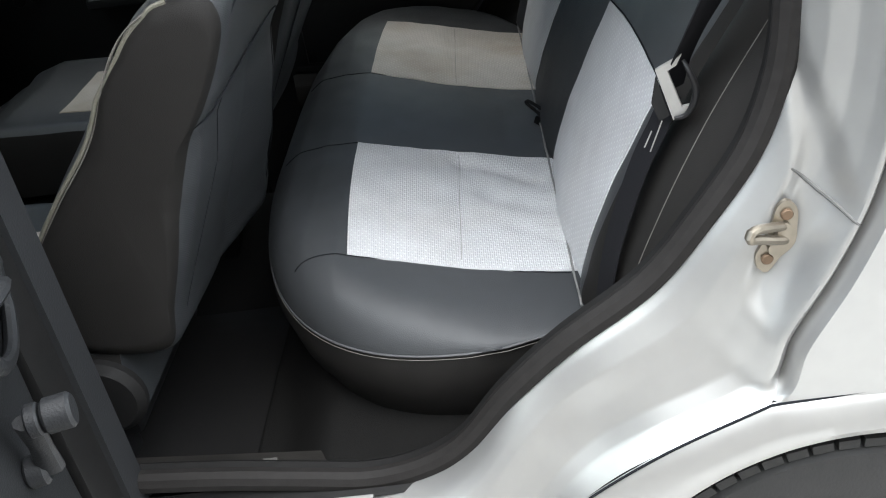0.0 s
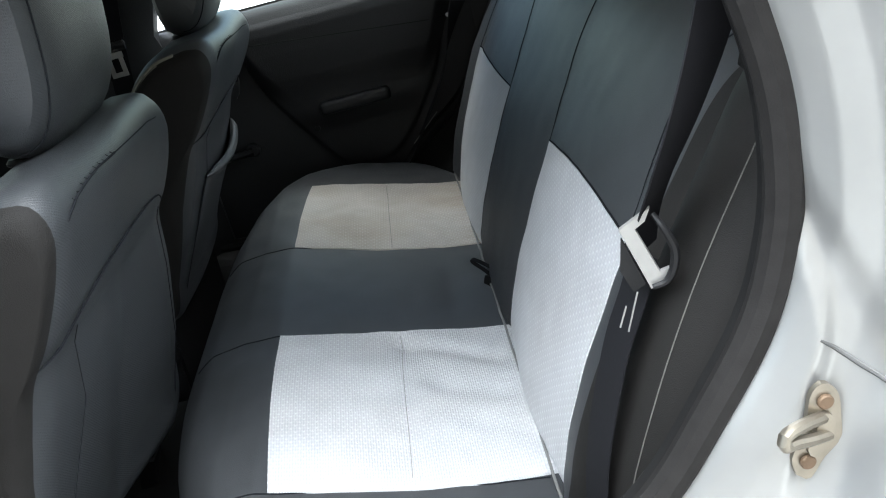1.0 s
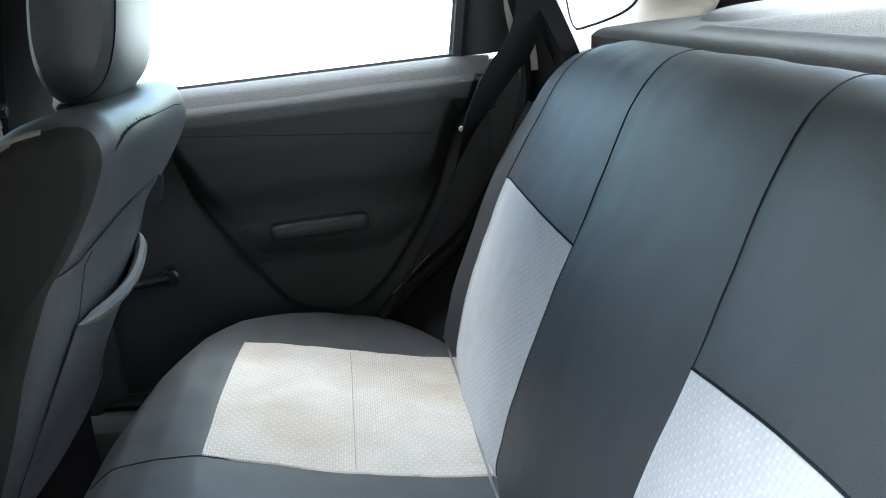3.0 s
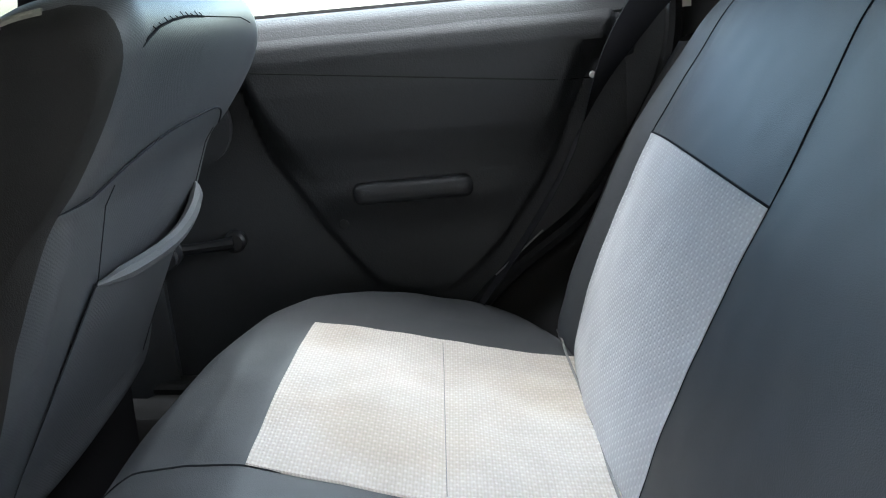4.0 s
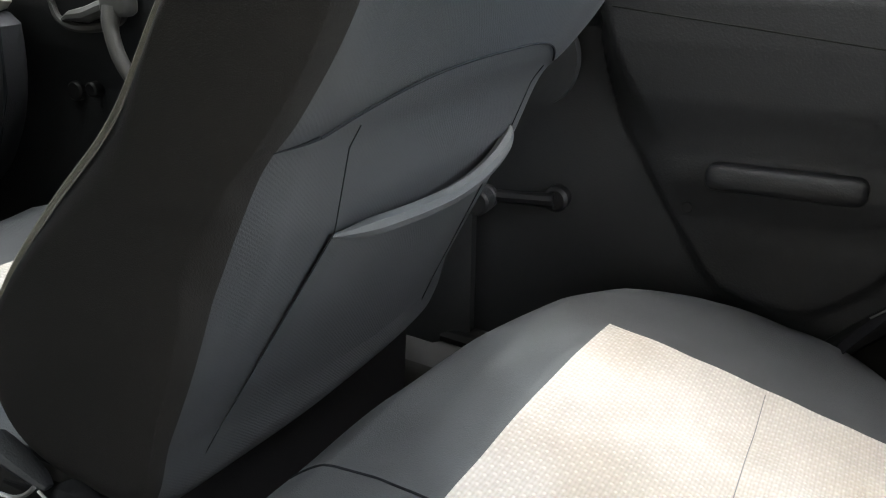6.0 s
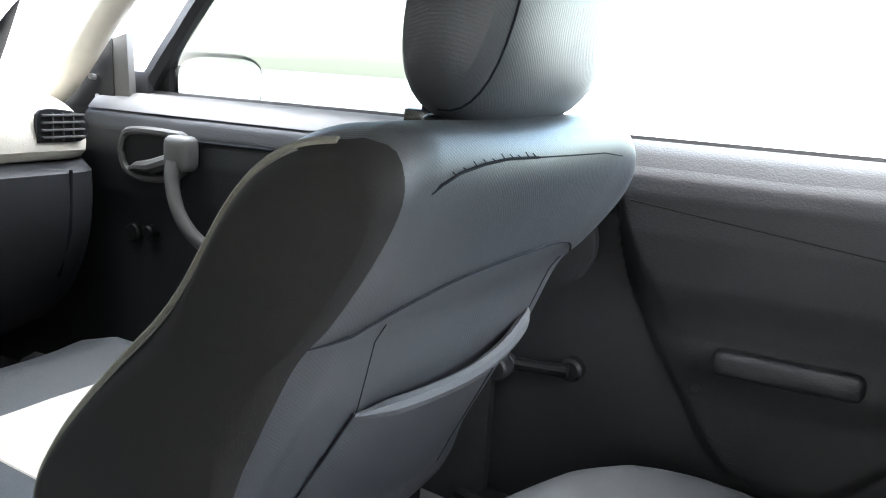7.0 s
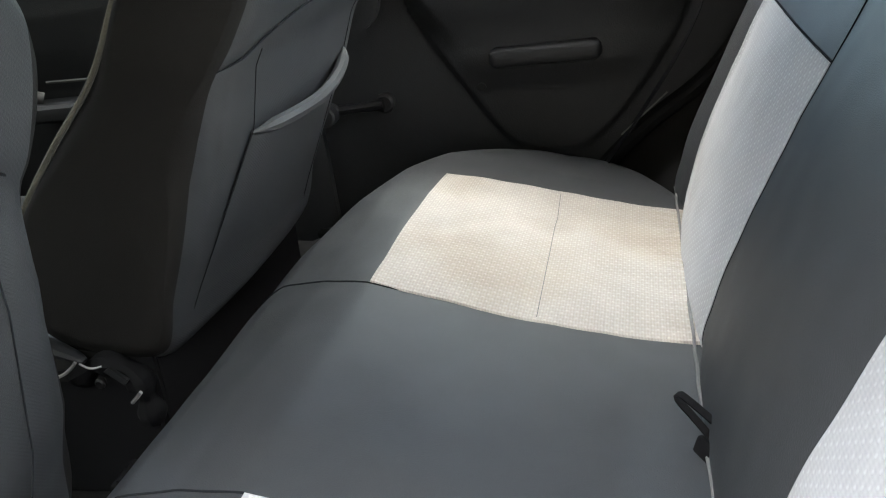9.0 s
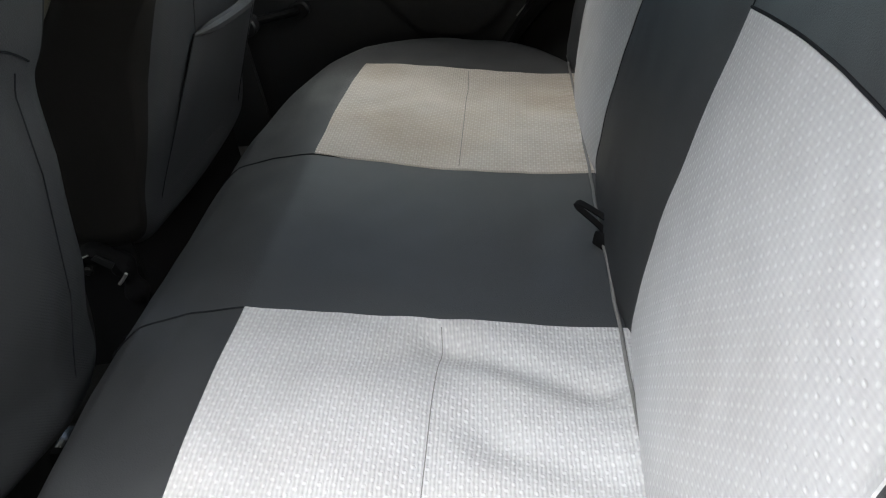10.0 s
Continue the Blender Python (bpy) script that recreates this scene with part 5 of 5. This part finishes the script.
for k in range(4):
    part("slat", box(-0.962, -0.955, 0.584, 0.662, 0.890 + k * 0.0115, 0.8935 + k * 0.0115, 0.0012), TRIMLIGHT, vent)
for k in range(3):
    part("vane", box(-0.9605, -0.9565, 0.602 + k * 0.019, 0.6045 + k * 0.019, 0.886, 0.930, 0.0008), TRIMLIGHT, vent)
part("glovebox_gap", tube([(-0.949, 0.628, 0.840), (-0.954, 0.628, 0.74), (-0.985, 0.628, 0.66)], 0.003, 6), SEAM, dash, "dark panel gap")
part("firewall", box(-1.45, -1.40, -0.75, 0.75, 0.25, 0.92, 0.01), BLACK, body)
rows = [[(-1.40 + 0.80 * q, y * (1 - 0.12 * q), 0.95 + 0.375 * q + 0.03 * math.sin(math.pi * q) - 0.06 * (y / 0.7) ** 2 * (1 - q)) for q in np.linspace(0, 1, 10)] for y in np.linspace(-0.74, 0.74, 16)]
# tint added here only to let in less light from the front
part("windscreen", sheet(rows), SHADED, body, "windscreen darkened to cut the light from the front")
part("windscreen_border", tube([r[0] for r in rows], 0.022, 8, flat=0.5), FRIT, body, "black windscreen border")

# ---- belts ----
def rear_belt(s):
    belt = thing("rear_seat_belt", (0.51, s * 0.72, 0.50), "black webbing rear seat belt hanging from the pillar", "seat belt", "rear seat belts")
    h = 0.0 if s > 0 else -0.06
    if s > 0:
        trap = [(0.500, 1.150), (0.540, 1.150), (0.562, 1.105), (0.556, 1.078), (0.484, 1.078), (0.478, 1.105)]
        guide = part("pillar_guide", slab([(x, 0.668, z) for x, z in trap], (0, 0.03, 0)), BLACK, belt, "black pillar guide")
        # light caught on the guide's bevel, put in as a paler rim
        part("guide_rim", tube([(x, 0.667, z) for x, z in trap], 0.0022, 6, closed=True), TRIMLIGHT, guide, "pale line for the light on the bevel")
    else:
        part("pillar_guide", join(box(0.475, 0.560, *sorted((s * (0.675 - h * 0.2), s * (0.705 - h * 0.2))), 1.070, 1.145, 0.014, 3), box(0.488, 0.548, *sorted((s * (0.665 - h * 0.2), s * (0.69 - h * 0.2))), 1.062, 1.085, 0.008)), BLACK, belt, "black pillar guide")
    if s > 0:
        a = spline([(0.520, 0.668, 1.075), (0.495, 0.664, 0.985), (0.452, 0.663, 0.935), (0.402, 0.672, 0.860), (0.345, 0.680, 0.735), (0.285, 0.684, 0.640), (0.215, 0.688, 0.545)], 40)
        part("webbing", strip([tuple(p) for p in a], [Vector((0.8, 0.1, -0.55)).lerp(Vector((0.12, 0.95, 0.1)), min(max(k - 8, 0) / 14, 1)) for k in range(40)], 0.046), WEB, belt)
        # glint along the webbing's edge, painted as a thin pale bar
        part("webbing_edge", tube([(0.243, 0.692, 0.591), (0.280, 0.690, 0.623), (0.312, 0.688, 0.651)], 0.0013, 6), PALEPIPE, belt, "pale line for the glint on the webbing edge")
        b_ = spline([(0.515, 0.672, 1.075), (0.545, 0.668, 1.0), (0.570, 0.668, 0.93), (0.58, 0.668, 0.88)], 14)
        part("webbing", strip([tuple(p) for p in b_], (0.9, 0.1, 0.3), 0.046), WEB, belt)
        part("stop_stud", disc(0.0045, 0.006, pose(0.385, 0.664, 0.858, 90), 0.001, 14), STEEL, belt, "bright stop stud")
    else:
        a = spline([(0.516, -0.698, 1.10), (0.497, -0.700, 1.05), (0.478, -0.698, 1.0), (0.457, -0.690, 0.95), (0.440, -0.672, 0.905), (0.431, -0.648, 0.865), (0.425, -0.642, 0.835)], 28)
        part("webbing", strip([tuple(p) for p in a], [Vector((0.98, 0.12, 0.25)).lerp(Vector((0.62, 0.75, -0.1)), min(k / 20, 1)) for k in range(28)], 0.046), WEB, belt)
        a = spline([(0.424, -0.640, 0.832), (0.410, -0.638, 0.795), (0.385, -0.640, 0.745), (0.352, -0.648, 0.655), (0.335, -0.652, 0.57), (0.33, -0.654, 0.52)], 24)
        part("webbing", strip([tuple(p) for p in a], (0.18, -0.95, 0.05), 0.046), WEB, belt)
        # tongue: a bent steel frame, a plastic bow behind it, a blade with a slot
        y, dx, dz = -0.668, -0.005, 0.011
        fr_ = [(0.404, 0.860), (0.434, 0.876), (0.428, 0.864), (0.418, 0.858), (0.434, 0.812), (0.443, 0.814), (0.448, 0.809), (0.424, 0.796)]
        tongue = part("belt_tongue", slab([(0.424 + (x - 0.424) * 0.86 + dx, y - 0.15 * (x - 0.42), 0.834 + (z - 0.834) * 0.88 + dz) for x, z in fr_], (0.001, 0.003, 0.001)), STEEL, belt, "bright steel belt tongue")
        bow = spline([(0.437, y + 0.002, 0.868), (0.443, y - 0.006, 0.855), (0.449, y - 0.008, 0.836), (0.447, y - 0.007, 0.818), (0.438, y - 0.006, 0.803), (0.425, y - 0.003, 0.799)], 20)
        part("tongue_bow", tube([(0.424 + (p[0] - 0.424) * 0.86 + dx, p[1], 0.834 + (p[2] - 0.834) * 0.88 + dz) for p in bow], [0.0022 + 0.0018 * math.sin(math.pi * k / 19) for k in range(20)], 8), BLACK, tongue, "grey plastic bow")
        part("tongue_blade", slab([(x + dx, y + 0.002, z + dz) for x, z in ((0.407, 0.850), (0.421, 0.805), (0.410, 0.800), (0.402, 0.822))], (0.001, 0.002, 0)), BLACK, tongue, "dark blade sleeve")
        for x0_, z0_, x1_, z1_ in ((0.412, 0.802, 0.399, 0.768), (0.401, 0.792, 0.393, 0.774)):
            part("slot_edge", tube([(x0_ + dx, y - 0.002, z0_ + dz), (x1_ + dx, y - 0.002, z1_ + dz)], 0.0008, 6), STEEL, tongue, "bright slot edge")
    return belt


rear_belt(1)
rear_belt(-1)
for s in (-1, 1):
    fb = thing("front_seat_belt", (-0.33, s * 0.70, 0.40), "black webbing front seat belt on the middle pillar", "seat belt", "front seat belts")
    pts = spline([(-0.235, s * 0.60, 1.24), (-0.285, s * 0.655, 1.10), (-0.325, s * 0.690, 0.96), (-0.35, s * 0.695, 0.75), (-0.36, s * 0.70, 0.45)], 30)
    part("webbing", strip([tuple(p) for p in pts], (1, 0, 0.2), 0.048), WEB, fb)
    part("tongue_grip", box(-0.365, -0.298, *sorted((s * 0.676, s * 0.692)), 0.958, 0.982, 0.005), GLOSSBLACK, fb, "black tongue grip")
    part("tongue", join(box(-0.352, -0.312, *sorted((s * 0.683, s * 0.686)), 0.945, 0.960, 0.001), box(-0.350, -0.340, *sorted((s * 0.683, s * 0.686)), 0.912, 0.947, 0.001), box(-0.324, -0.314, *sorted((s * 0.683, s * 0.686)), 0.912, 0.947, 0.001), box(-0.350, -0.314, *sorted((s * 0.683, s * 0.686)), 0.905, 0.915, 0.001)), STEEL, fb, "steel belt tongue")
    part("pillar_guide", box(-0.262, -0.205, *sorted((s * 0.585, s * 0.612)), 1.22, 1.27, 0.010), BLACK, fb)

# strap between cushion and backrest of the bench
strap = thing("centre_lap_strap", (0.31, 0.0, 0.54), "black lap strap loop poking out between cushion and backrest", "seat belt")
part("strap_loop", strip([tuple(p) for p in spline([(0.326, -0.024, 0.540), (0.314, -0.014, 0.556), (0.303, 0.000, 0.564), (0.294, 0.010, 0.571), (0.295, 0.014, 0.574), (0.307, 0.002, 0.570), (0.323, -0.014, 0.562)], 30)], (0.6, 0.6, 0.2), 0.006, 0.002), STRAP, strap)
part("buckle_stub", box(-0.010, 0.012, -0.018, 0.010, -0.012, 0.005, 0.004, m=pose(0.318, -0.018, 0.546, 0, 25, 30)), STRAP, strap, "black buckle end")
